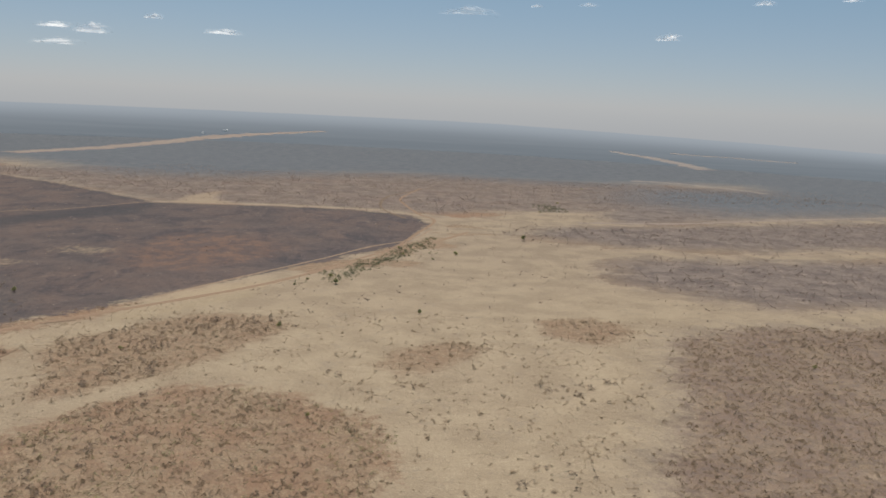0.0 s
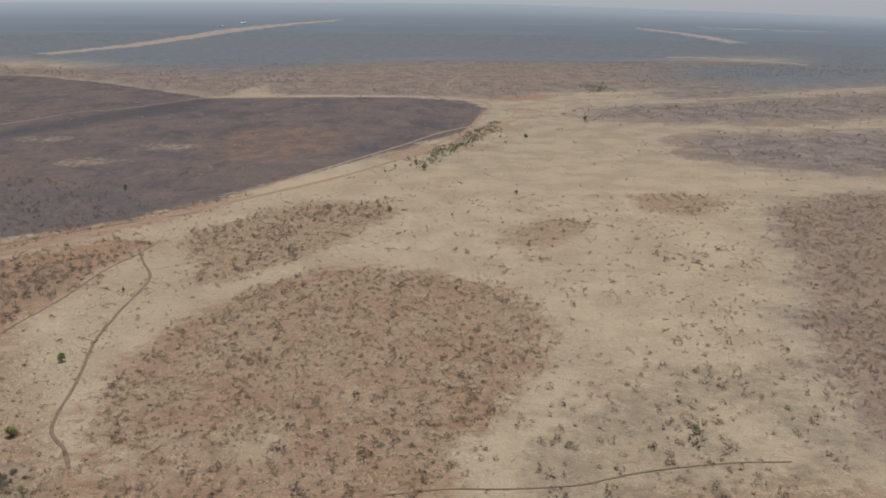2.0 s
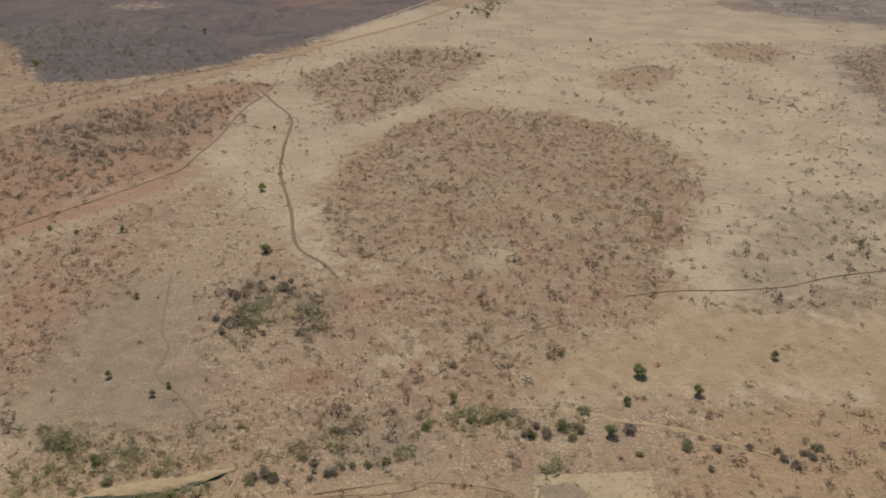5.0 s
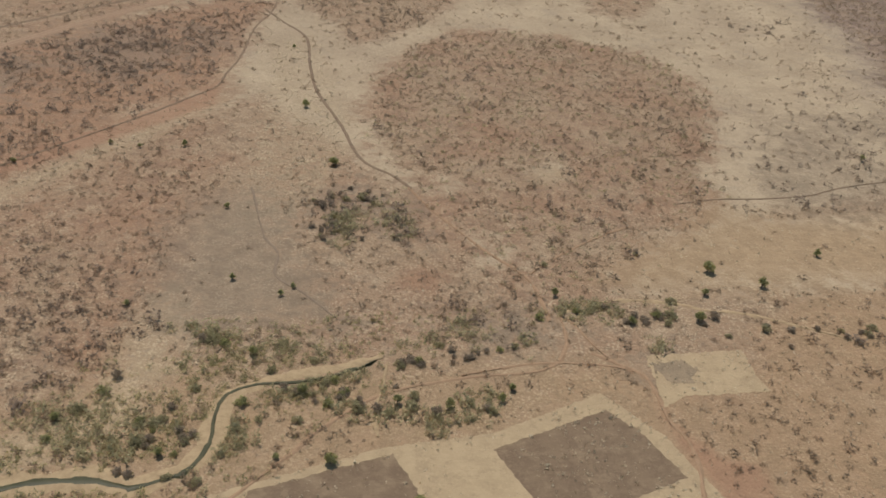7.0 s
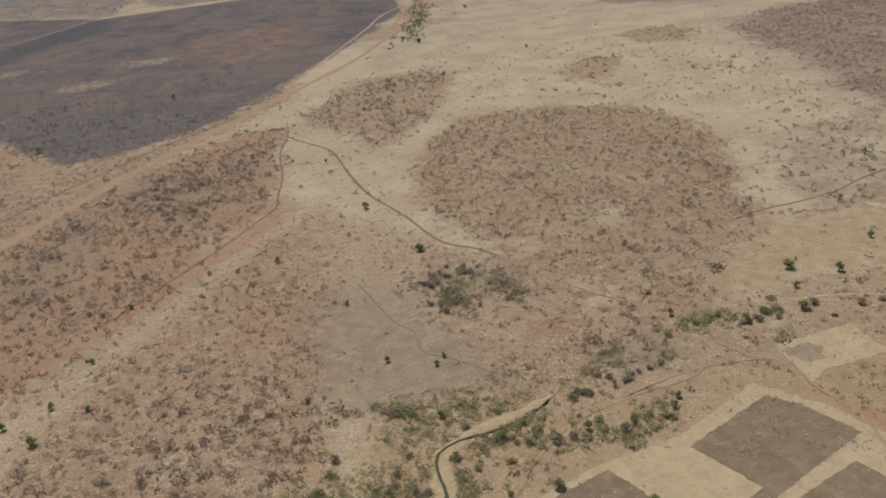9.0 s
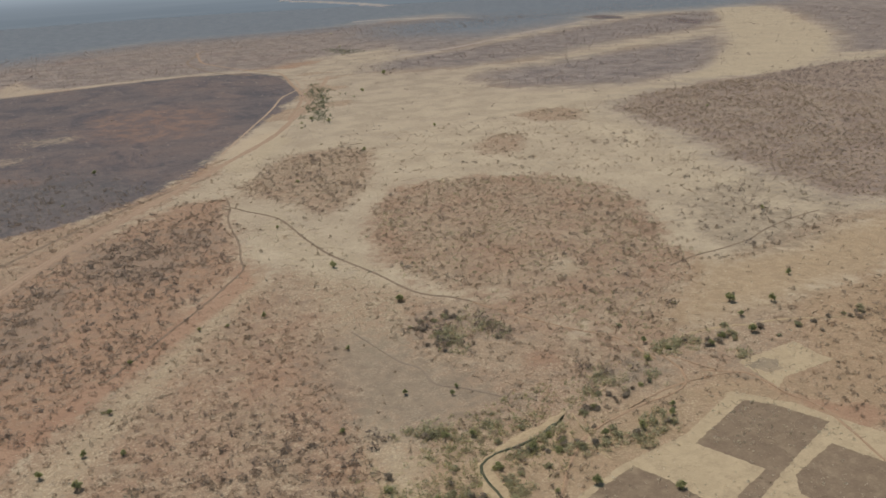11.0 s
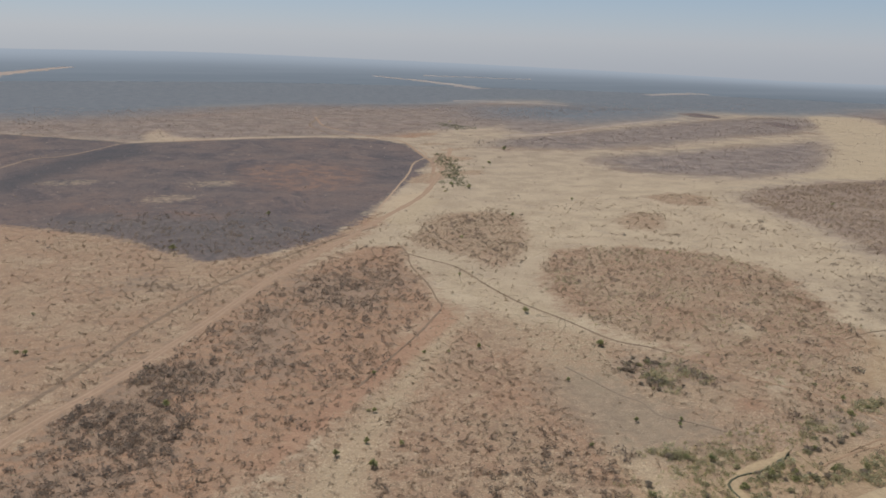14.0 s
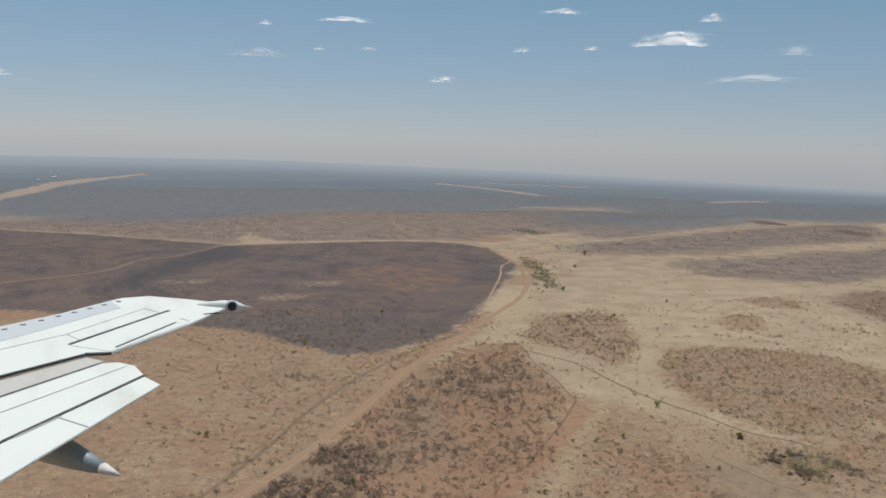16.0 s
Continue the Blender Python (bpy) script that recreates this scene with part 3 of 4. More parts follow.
def build_ground():
    gx = axis(-4000, -760, 560, 3600, 5)
    gy = axis(-3700, -60, 1220, 3600, 5)
    gx = np.sort(np.concatenate([gx, np.arange(-457.5, 60, 5)]))
    gy = np.sort(np.concatenate([gy, np.arange(42.5, 460, 5)]))
    x, y = [a.ravel() for a in np.meshgrid(gx, gy)]
    nx, ny = len(gx), len(gy)
    i = (np.arange(ny - 1)[:, None] * nx + np.arange(nx - 1)[None, :]).ravel()
    quads = np.stack([i, i + 1, i + nx + 1, i + nx], 1)
    r = np.hypot(x - CENTRE[0], y - CENTRE[1])
    # the sheet's rim is drawn in to a circle
    quads = quads[(r[quads] < EDGE).any(1)]
    pull = EDGE / np.maximum(r, EDGE)
    x, y = CENTRE[0] + (x - CENTRE[0]) * pull, CENTRE[1] + (y - CENTRE[1]) * pull
    used, flat = np.unique(quads, return_inverse=True)
    x, y = x[used], y[used]
    kinds = {k: np.clip(v, -60, 60) if k not in ("wood", "far_plain") else np.clip(v, -400, 400) for k, v in cover(x, y).items()}
    ob = put_mesh("ground", np.stack([x, y, height(x, y)], 1), flat.ravel(), np.full(len(quads), 4), M_GROUND, True, kinds)
    return tagged(ob, "dry savanna plain with brown scrub and burnt land", "ground", kind="structure")


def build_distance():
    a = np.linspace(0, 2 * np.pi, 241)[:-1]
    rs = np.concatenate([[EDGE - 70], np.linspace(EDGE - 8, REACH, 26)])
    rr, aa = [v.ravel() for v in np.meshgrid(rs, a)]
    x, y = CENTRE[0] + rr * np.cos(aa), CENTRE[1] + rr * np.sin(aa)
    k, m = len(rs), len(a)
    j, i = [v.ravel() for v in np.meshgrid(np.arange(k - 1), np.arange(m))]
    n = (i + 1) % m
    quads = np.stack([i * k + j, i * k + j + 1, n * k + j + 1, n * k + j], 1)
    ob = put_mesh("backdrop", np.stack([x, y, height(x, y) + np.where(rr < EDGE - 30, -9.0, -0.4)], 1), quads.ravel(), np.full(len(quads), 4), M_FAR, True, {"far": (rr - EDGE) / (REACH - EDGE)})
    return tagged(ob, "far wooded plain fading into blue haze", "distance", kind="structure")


build_ground()
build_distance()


# ---- roads, paths and water ----
def smooth_line(points, step):
    """A gliding line through the points, about one place each step."""
    p = np.array(points, float)
    p = np.vstack([2 * p[0] - p[1], p, 2 * p[-1] - p[-2]])
    out = []
    for a, b, c, d in zip(p[:-3], p[1:-2], p[2:-1], p[3:]):
        m = max(2, int(np.hypot(*(c - b)) / step))
        t = np.linspace(0, 1, m, endpoint=False)[:, None]
        out.append(0.5 * (2 * b + (c - a) * t + (2 * a - 5 * b + 4 * c - d) * t ** 2 + (3 * b - a - 3 * c + d) * t ** 3))
    return np.vstack(out + [p[-2:-1]])


def ribbon(name, points, width, material, lift, label, category, uneven=0.2, seed=1, crown=0.05, parent=None, aside=0.0):
    rng = np.random.default_rng(seed)
    line = smooth_line(points, 3.0)
    way = np.gradient(line, axis=0)
    way /= np.hypot(way[:, 0], way[:, 1])[:, None]
    side = np.stack([-way[:, 1], way[:, 0]], 1)
    line = line + side * (aside + np.cumsum(rng.normal(0, 0.08, len(line)))[:, None] * uneven)
    cross = np.array([-0.5, -0.25, 0, 0.25, 0.5])
    w = np.full((len(line), 1), width) if np.isscalar(width) else np.interp(np.linspace(0, 1, len(line)), np.linspace(0, 1, len(width)), width)[:, None]
    w = w * (1 + 0.5 * uneven * np.convolve(rng.normal(0, 1, len(line)), np.ones(5) / 5, "same"))[:, None]
    offs = cross[None, :] * w + np.where(abs(cross) > 0.3, rng.normal(0, uneven, (len(line), 5)), 0)
    pts = line[:, None, :] + side[:, None, :] * offs[:, :, None]
    z = height(pts[..., 0], pts[..., 1]) + lift + crown * (1 - 4 * cross[None, :] ** 2) - np.where(abs(cross) > 0.4, lift + 0.06, 0)
    v = np.concatenate([pts, z[..., None]], 2).reshape(-1, 3)
    i, j = [a.ravel() for a in np.meshgrid(np.arange(len(line) - 1), np.arange(4), indexing="ij")]
    quads = np.stack([i * 5 + j + 1, i * 5 + j, (i + 1) * 5 + j, (i + 1) * 5 + j + 1], 1)
    ob = put_mesh(name, v, quads.ravel(), np.full(len(quads), 4), material, True)
    if parent:
        ob.parent = parent
        return ob
    return tagged(ob, label, category, kind="structure")


ROAD = [(72, 1030), (46, 980), (-24, 852), (-93, 736), (-136, 673), (-206, 594), (-268, 522), (-341, 442), (-405, 355), (-459, 288), (-486, 260), (-560, 168), (-700, 20)]
main_road = ribbon("road", ROAD, 6.8, M_ROAD, 0.14, "wide rutted red dirt road across dry scrub", "road", 0.35, 2, 0.1)
for k, off in enumerate((-2.0, 1.0)):
    ribbon("rut", ROAD, 1.3, M_RUT, 0.24, "", "", 0.1, 2, 0.02, main_road, off)
ribbon("road", [(-368, 1181), (-439, 1075), (-482, 1050), (-526, 965), (-580, 920), (-700, 860)], 5.0, M_FAINT, 0.3, "faint brown track across burnt land", "road", 0.6, 15)
ribbon("path", [(29, 1045), (5, 965), (-40, 905), (-84, 821), (-155, 699), (-190, 640)], 2.6, M_RUT, 0.2, "pale sandy track at the edge of burnt land", "path", 0.3, 16)
ribbon("road", [(-221, 567), (-298, 510), (-372, 443), (-424, 378), (-455, 330), (-476, 300), (-504, 264), (-600, 150)], 3.0, M_TRACK, 0.18,
       "narrow dark drain beside the dirt road", "ditch", 0.2, 3)
ribbon("path", [(-236, 480), (-226, 455), (-214, 425), (-215, 378), (-214, 340), (-207, 300), (-202, 261), (-191, 244), (-185, 232)], 1.7, M_TRACK, 0.2,
       "dark trodden footpath over pale grass", "path", 0.12, 4)
ribbon("path", [(-186, 233), (-180, 214), (-175, 203), (-167, 185), (-159, 172), (-156, 165), (-155, 155), (-156, 141)], 1.5, M_ORANGE, 0.2, "faint red earth footpath through scrub", "path", 0.2, 5)
ribbon("path", [(-80, 213), (-61, 216), (-40, 216), (-17, 218), (-5, 222), (8, 226), (36, 231), (60, 232)], 1.0, M_TRACK, 0.2, "thin brown footpath over dry grass", "path", 0.12, 6)
ribbon("path", [(-228, 495), (-233, 470), (-243, 440), (-250, 395), (-258, 365), (-262, 348), (-275, 332), (-296, 308), (-330, 273), (-350, 252)], 1.3, M_TRACK, 0.2,
       "orange earth track along the red ridge", "path", 0.25, 7)
ribbon("path", [(-292, 40), (-268, 66), (-240, 92), (-232, 100), (-214, 112), (-190, 117), (-165, 118), (-155, 128), (-152, 142)], 1.2, M_ORANGE, 0.2,
       "sandy footpath beside the stream", "path", 0.25, 8)
ribbon("path", [(-148, 124), (-142, 118), (-136, 112), (-136, 101), (-137, 93), (-135, 84), (-138, 70), (-150, 40)], 1.5, M_ORANGE, 0.2,
       "red earth track beside the fields", "path", 0.3, 9)
ribbon("path", [(-4, 1130), (-34, 1205), (-43, 1283), (-36, 1374), (-8, 1445), (36, 1540)], 5.0, M_TRACK, 0.2, "dark curved track in far scrub", "path", 0.4, 10)
ribbon("road", [(19, 1520), (-12, 1373), (-8, 1290), (14, 1180), (34, 1120), (10, 1007), (-21, 888), (-88, 750)], 5.0, M_ROAD, 0.22, "brown dirt track round the burnt land", "road", 0.4, 28)
ribbon("road", [(-868, 1900), (-744, 2230), (-601, 2840), (-340, 3340)], [56, 68, 86, 44], M_STRIP, 0.6, "bare earth airstrip cut through far woods", "airstrip", 0.8, 11)
ribbon("road", [(700, 2980), (790, 2650), (815, 2330)], [30, 55, 60], M_PALE_FAR, 0.6, "pale clearing in far woods", "clearing", 1.2, 12)
ribbon("road", [(924, 3040), (1100, 2950), (1300, 2850)], 40, M_PALE_FAR, 0.6, "pale clearing in far woods", "clearing", 1.2, 17)
ribbon("road", [(1240, 2065), (1380, 2090), (1500, 2098)], 60, M_PALE_FAR, 0.6, "pale clearing in far woods", "clearing", 1.2, 18)
ribbon("road", [(489, 1882), (560, 1870), (626, 1848), (727, 1717)], 26, M_PALE_FAR, 0.4, "pale clearing beside far woods", "clearing", 1.2, 26)
ribbon("road", [(230, 1150), (378, 1199), (500, 1250), (645, 1320), (800, 1390)], 11, M_STRIP, 0.3, "pale track between bands of scrub", "road", 1.0, 19)
STREAM = [(-340, 97), (-310, 88), (-299, 89), (-284, 88), (-277, 86), (-269, 88), (-260, 94), (-257, 106), (-253, 116), (-240, 121.5), (-225, 124.5), (-211, 128)]
ribbon("sand", STREAM,
       [5, 6, 8, 9, 9, 8, 8, 7, 5, 4, 2.5], M_SAND, 0.16, "pale sandy bed of a drying stream", "stream bed", 0.7, 13)
ribbon("sand", [(-152, 145), (-140, 148.5), (-128, 150), (-112, 147), (-100, 141), (-88, 138), (-60, 122)], [1.0, 1.4, 1.8, 1.8, 1.6, 1.2], M_SAND, 0.16, "sandy bed of a dry creek", "stream bed", 0.5, 20)
ribbon("water", [(-340, 96), (-310, 88), (-299, 89), (-284, 88), (-277, 85), (-269, 87), (-263, 90), (-259, 98), (-258, 108), (-255, 116), (-247, 119.5), (-236, 119.6), (-222, 122.5), (-213, 127)],
       [0.8, 1.1, 2.0, 3.8, 4.0, 2.4, 1.7, 1.8, 1.9, 1.6, 1.1, 0.5], M_WATER, 0.26, "dark still water of a shrunken stream", "water", 0.8, 14, 0.0)
ribbon("path", [(-247, 237), (-245, 215), (-243, 198), (-239, 188), (-240, 173), (-232, 163), (-223, 149)], 0.9, M_DIM, 0.2, "faint dark footpath over a grey flat", "path", 0.25, 22)
ribbon("path", [(-217, 96), (-216, 106), (-213, 116), (-210, 126)], 0.9, M_SAND, 0.2, "narrow sandy path down to the stream", "path", 0.25, 23)
ribbon("path", [(-155, 168), (-139, 180), (-118, 192), (-106, 197)], 1.0, M_ORANGE, 0.2, "faint red earth footpath at the foot of the hill", "path", 0.25, 27)
ribbon("path", [(-190, 118), (-167, 121), (-147, 118), (-138, 114)], 1.0, M_ORANGE, 0.2, "red earth footpath beside the stream", "path", 0.25, 24)
ribbon("path", [(-150, 142), (-148, 136), (-145, 124), (-139, 113)], 0.8, M_ORANGE, 0.2, "red earth footpath between shrubs", "path", 0.25, 25)


# ---- fields ----
def field(outline, material, lift, label, ragged=0.5, seed=0):
    """A tilled patch: a thin sheet with a slightly uneven edge."""
    rng = random.Random(seed)
    edge = []
    for (x0, y0), (x1, y1) in zip(outline, outline[1:] + outline[:1]):
        m = max(1, int(math.hypot(x1 - x0, y1 - y0) / 1.2))
        edge += [(x0 + (x1 - x0) * k / m + rng.uniform(-ragged, ragged), y0 + (y1 - y0) * k / m + rng.uniform(-ragged, ragged)) for k in range(m)]
    bm = bmesh.new()
    bm.faces.new([bm.verts.new((x, y, 0.0)) for x, y in edge])
    bmesh.ops.triangulate(bm, faces=bm.faces[:])
    bmesh.ops.subdivide_edges(bm, edges=bm.edges[:], cuts=3, use_grid_fill=True)
    for f in bm.faces:
        if f.normal.z < 0:
            f.normal_flip()
    for v in bm.verts:
        v.co.z = float(height(v.co.x, v.co.y)) + lift
    me = bpy.data.meshes.new("field")
    bm.to_mesh(me)
    bm.free()
    me.materials.append(material)
    return tagged(new("field", me), label, "field", kind="structure")


field(FIELD_HOME, M_FIELD_LIGHT, 0.05, "pale stubble field beside the stream", 0.35, 1)
field(FIELD_PALE, M_FIELD_LIGHT, 0.05, "small pale bare field in scrub", 0.45, 2)
field(FIELD_SPOT, M_FIELD_WEED, 0.09, "dark weedy spot in the pale field", 1.6, 3)
for k, f in enumerate((FIELD_DARK_A, FIELD_DARK_B, FIELD_DARK_C)):
    field(f, M_FIELD_DARK, 0.09, "ploughed dark brown field with straight edges", 0.3, 4 + k)


# ---- scrub and grass ----
def tuft_template(rng, leaves, flat, spread, size):
    """Loose triangles that fill a rough dome, a bush of unit width."""
    a = rng.uniform(0, 2 * np.pi, leaves)
    r = np.sqrt(rng.uniform(0, 1, leaves)) * 0.5 * spread
    z = rng.uniform(0.02, 1, leaves) * flat * np.sqrt(np.clip(1 - (r / 0.55) ** 2, 0.1, 1))
    c = np.stack([r * np.cos(a), r * np.sin(a), z], 1)
    tri = c[:, None, :] + rng.normal(0, 1, (leaves, 3, 3)) * size * np.array([1, 1, 0.8])
    tri[..., 2] = np.maximum(tri[..., 2], 0.0)
    return tri.reshape(-1, 3)


def scatter(name, places, sizes, material, label, leaves, flat=0.75, size=0.2, seed=0, category="scrub"):
    """Many small plants in one mesh."""
    rng = np.random.default_rng(seed)
    kinds = [tuft_template(rng, leaves, flat * rng.uniform(0.8, 1.25), rng.uniform(0.8, 1.05), size) for _ in range(14)]
    pick = rng.integers(0, 14, len(places))
    turn = rng.uniform(0, 2 * np.pi, len(places))
    base = np.stack(kinds)[pick]
    c, s = np.cos(turn)[:, None], np.sin(turn)[:, None]
    stretch = rng.uniform(0.75, 1.3, (len(places), 1))
    bx, by = base[..., 0] * stretch, base[..., 1] / stretch
    v = np.stack([bx * c - by * s, bx * s + by * c, base[..., 2]], 2) * sizes[:, None, None]
    v[..., 0] += places[:, 0, None]
    v[..., 1] += places[:, 1, None]
    v[..., 2] += height(places[:, 0], places[:, 1])[:, None] - 0.04
    tint = np.repeat(rng.uniform(0, 1, len(places)), base.shape[1])
    v = v.reshape(-1, 3)
    ob = put_mesh(name, v, np.arange(len(v)), np.full(len(v) // 3, 3), material, False, {"tint": tint})
    return tagged(ob, label, category, kind="stuff")


def grid_noise(x, y, cell, seed):
    """Smooth random values between 0 and 1 on a grid of that cell."""
    table = np.random.default_rng(seed).random((128, 128))
    u, v = x / cell + 17.3, y / cell + 5.7
    i, j = np.floor(u).astype(int), np.floor(v).astype(int)
    a, b = u - i, v - j
    a, b = a * a * (3 - 2 * a), b * b * (3 - 2 * b)
    i, j, k, m = i % 128, j % 128, (i + 1) % 128, (j + 1) % 128
    return (table[i, j] * (1 - a) + table[k, j] * a) * (1 - b) + (table[i, m] * (1 - a) + table[k, m] * a) * b


def lumpy(x, y, scale, seed):
    """A field of uneven patches between 0 and 1."""
    c, s = math.cos(seed), math.sin(seed)
    x, y = c * x - s * y, s * x + c * y
    out = 0.5 * grid_noise(x, y, 2.6 * scale, seed) + 0.32 * grid_noise(x, y, 1.1 * scale, seed + 50) + 0.18 * grid_noise(x, y, 0.5 * scale, seed + 90)
    return np.clip(0.5 + (out - 0.5) * 2.0, 0, 1)


def sow(count, box, density, seed):
    """Places in a box, kept by how dense the plan says they stand."""
    rng = np.random.default_rng(seed)
    x, y = rng.uniform(box[0], box[1], count), rng.uniform(box[2], box[3], count)
    keep = rng.uniform(0, 1, count) < density(x, y)
    return np.stack([x[keep], y[keep]], 1), rng


def away(line, x, y):
    """Distance in metres from a line."""
    out = np.full(x.shape, 1e9)
    for p, q in zip(line, line[1:]):
        s = np.clip(((x - p[0]) * (q[0] - p[0]) + (y - p[1]) * (q[1] - p[1])) / ((q[0] - p[0]) ** 2 + (q[1] - p[1]) ** 2), 0, 1)
        out = np.minimum(out, np.hypot(x - p[0] - s * (q[0] - p[0]), y - p[1] - s * (q[1] - p[1])))
    return out


def open_land(x, y):
    """Zero on fields, roads and water."""
    d = np.maximum.reduce([any_of([FIELD_PALE, FIELD_HOME], x, y), any_of([FIELD_DARK_A, FIELD_DARK_B, FIELD_DARK_C], x, y)])
    return (d < -1) & (away(ROAD, x, y) > 5) & (away(STREAM, x, y) > 2.8)


def soft_in(outline, x, y, w=8):
    stray = 2.2 * w * (lumpy(x, y, 2.2 * w, 31) - 0.5) + 1.5 * w * (lumpy(x, y, 0.8 * w, 32) - 0.5)
    return np.clip(0.5 + (inside(outline, x, y) + stray) / (2 * w), 0, 1)


def near_density(x, y):
    d = 0.05 + 0.30 * np.clip(2.4 * lumpy(x, y, 17, 1) - 1.5, 0, 1) * (y < 520) + 0.05 * lumpy(x, y, 60, 8)
    for o, k in ((HILL, 0.62), (KNOLL, 0.62), (CREEK_SCRUB, 0.62), (MIDDLE, 0.34), (PLAIN_PATCH, 0.6), (PLAIN_SMEAR, 0.45), (WOOD_EAST, 0.8)):
        d = np.maximum(d, soft_in(o, x, y, 5) * k * (0.35 + 0.85 * lumpy(x, y, 12, 2)))
    d = np.where(inside(GREY_FLAT, x, y) > 0, 0.03, d)
    d = np.where(any_of([SOUTH_PLAIN, HILL_CLEARING, CLEARING, HILL_PALE, SAND_EDGE], x, y) > 0, 0.15 * d, d)
    return d * open_land(x, y) * (inside(BURNT, x, y) < 0)


def red_density(x, y):
    d = 0.0 * x
    for o, k in ((RED_RIDGE, 0.85), (SOUTH_SCRUB, 0.7), (SOUTH_WOOD, 0.75), (EAST_SOUTH, 0.3), (WEST_SCRUB, 0.3), (ROADSIDE, 0.4)):
        d = np.maximum(d, soft_in(o, x, y, 6) * k * np.clip(0.2 + 1.0 * lumpy(x, y, 12, 3), 0.1, 1))
    return d * np.where(any_of([PALE_WASH, SAND_EDGE], x, y) > -2, 0.25, 1.0) * open_land(x, y)


def clump_density(x, y):
    d = 0.0 * x
    for o, k in ((CLUMP_A, 0.65), (CLUMP_B, 0.7), (CLUMP_C, 0.85), (CLUMP_D, 0.35), (CLUMP_E, 0.6), (CLUMP_F, 0.5), (CLUMP_G, 0.5), (CLUMP_H, 0.7), (COPSE, 0.7), (COPSE_EAST, 0.9), (SOUTH_WOOD, 0.22),
                 (DARK_SPOT, 0.3), (EAST_GREY, 0.08), (KNOLL, 0.13), (RED_RIDGE, 0.2), (ASH, 0.1)):
        d = np.maximum(d, soft_in(o, x, y, 6) * k * np.clip(1.5 * lumpy(x, y, 9, 7) - 0.05, 0, 1))
    d = np.maximum(d, 0.12 * soft_in(HILL, x, y, 6) * np.clip(2.4 * lumpy(x, y, 16, 41) - 1.2, 0, 1))
    d = np.maximum(d, 0.09 * np.clip(3.0 * lumpy(x, y, 14, 9) - 1.9, 0, 1) * (x > -60) * (y < 480) * (inside(SOUTH_PLAIN, x, y) < 0))
    return d * open_land(x, y)


def far_density(x, y):
    d = 0.06 + 0.22 * np.clip(2.6 * lumpy(x, y, 30, 4) - 1.5, 0, 1)
    for o, k in ((WOOD_EAST, 0.8), (WOOD_NORTH_EAST, 0.8), (BAND_SCRUB, 0.75), (BAND_GREY, 0.95), (RED_BELT, 0.8)):
        d = np.maximum(d, soft_in(o, x, y, 26) * k * (0.35 + 0.75 * lumpy(x, y, 24, 5)))
    d = np.where(inside(BURNT, x, y) > 0, 0.02 + 0.08 * (inside(ASH, x, y) > -30), d)
    return d * open_land(x, y)


def pale_density(x, y):
    d = 0.15 + 0.42 * np.clip(any_of([PALE_WALK, PALE_WASH, HILL], x, y) / 10 + 0.5, 0, 1)
    return d * lumpy(x, y, 9, 6) * open_land(x, y) * (inside(BURNT, x, y) < 0) * (inside(GREY_FLAT, x, y) < 0)


places, rng = sow(190000, (-480, 420, 40, 620), near_density, 11)
small = rng.uniform(0, 1, len(places)) < 0.72
scatter("scrub", places[small], rng.gamma(5, 0.11, small.sum()) + 0.3, M_TWIG, "low leafless thorn scrub on dry earth", 12, 0.5, 0.15, 21)
scatter("scrub", places[~small], rng.gamma(4, 0.30, (~small).sum()) + 0.8, M_TWIG, "leafless grey brown bushes on dry earth", 34, 0.62, 0.09, 25)
places, rng = sow(140000, (-760, 420, -40, 620), red_density, 12)
small = rng.uniform(0, 1, len(places)) < 0.66
scatter("scrub", places[small], rng.gamma(5, 0.12, small.sum()) + 0.3, M_TWIG_RED, "low red brown scrub on red earth", 12, 0.5, 0.15, 22)
scatter("scrub", places[~small], rng.gamma(4, 0.33, (~small).sum()) + 0.8, M_TWIG_RED, "red brown leafless bushes on red earth", 34, 0.62, 0.09, 26)
places, rng = sow(110000, (-560, 320, 40, 680), clump_density, 15)
scatter("scrub", places, rng.gamma(4, 0.46, len(places)) + 1.0, M_TWIG_DARK, "dense dark grey thickets of leafless bushes", 36, 0.66, 0.09, 27)
places, rng = sow(120000, (-1100, 1300, 560, 1800), far_density, 13)
scatter("scrub", places, rng.gamma(4, 0.34, len(places)) + 0.6, M_TWIG_FAR, "distant grey brown scrub on the plain", 10, 0.5, 0.15, 23)
places, rng = sow(50000, (420, 1000, 60, 620), far_density, 17)
scatter("scrub", places, rng.gamma(4, 0.38, len(places)) + 0.6, M_TWIG_FAR, "grey brown scrub of the eastern woods", 10, 0.5, 0.15, 29)
places, rng = sow(190000, (-520, 300, 60, 620), pale_density, 14)
scatter("grass", places, rng.gamma(4, 0.18, len(places)) + 0.3, M_TUFT, "pale straw tufts of dry grass", 8, 0.4, 0.15, 24, "grass")
places, rng = sow(30000, (-345, -60, 60, 160), lambda x, y: soft_in(PALE_CREEK, x, y, 6) * 0.45 * lumpy(x, y, 8, 10) * open_land(x, y)
                  + 0.25 * (inside(CREEK_SCRUB, x, y) > 0) * (y < 150) * lumpy(x, y, 7, 12), 16)
scatter("shrubs", places, rng.gamma(4, 0.24, len(places)) + 0.4, M_FRESH, "fresh green low shrubs near the stream", 26, 0.7, 0.1, 28, "shrubs")


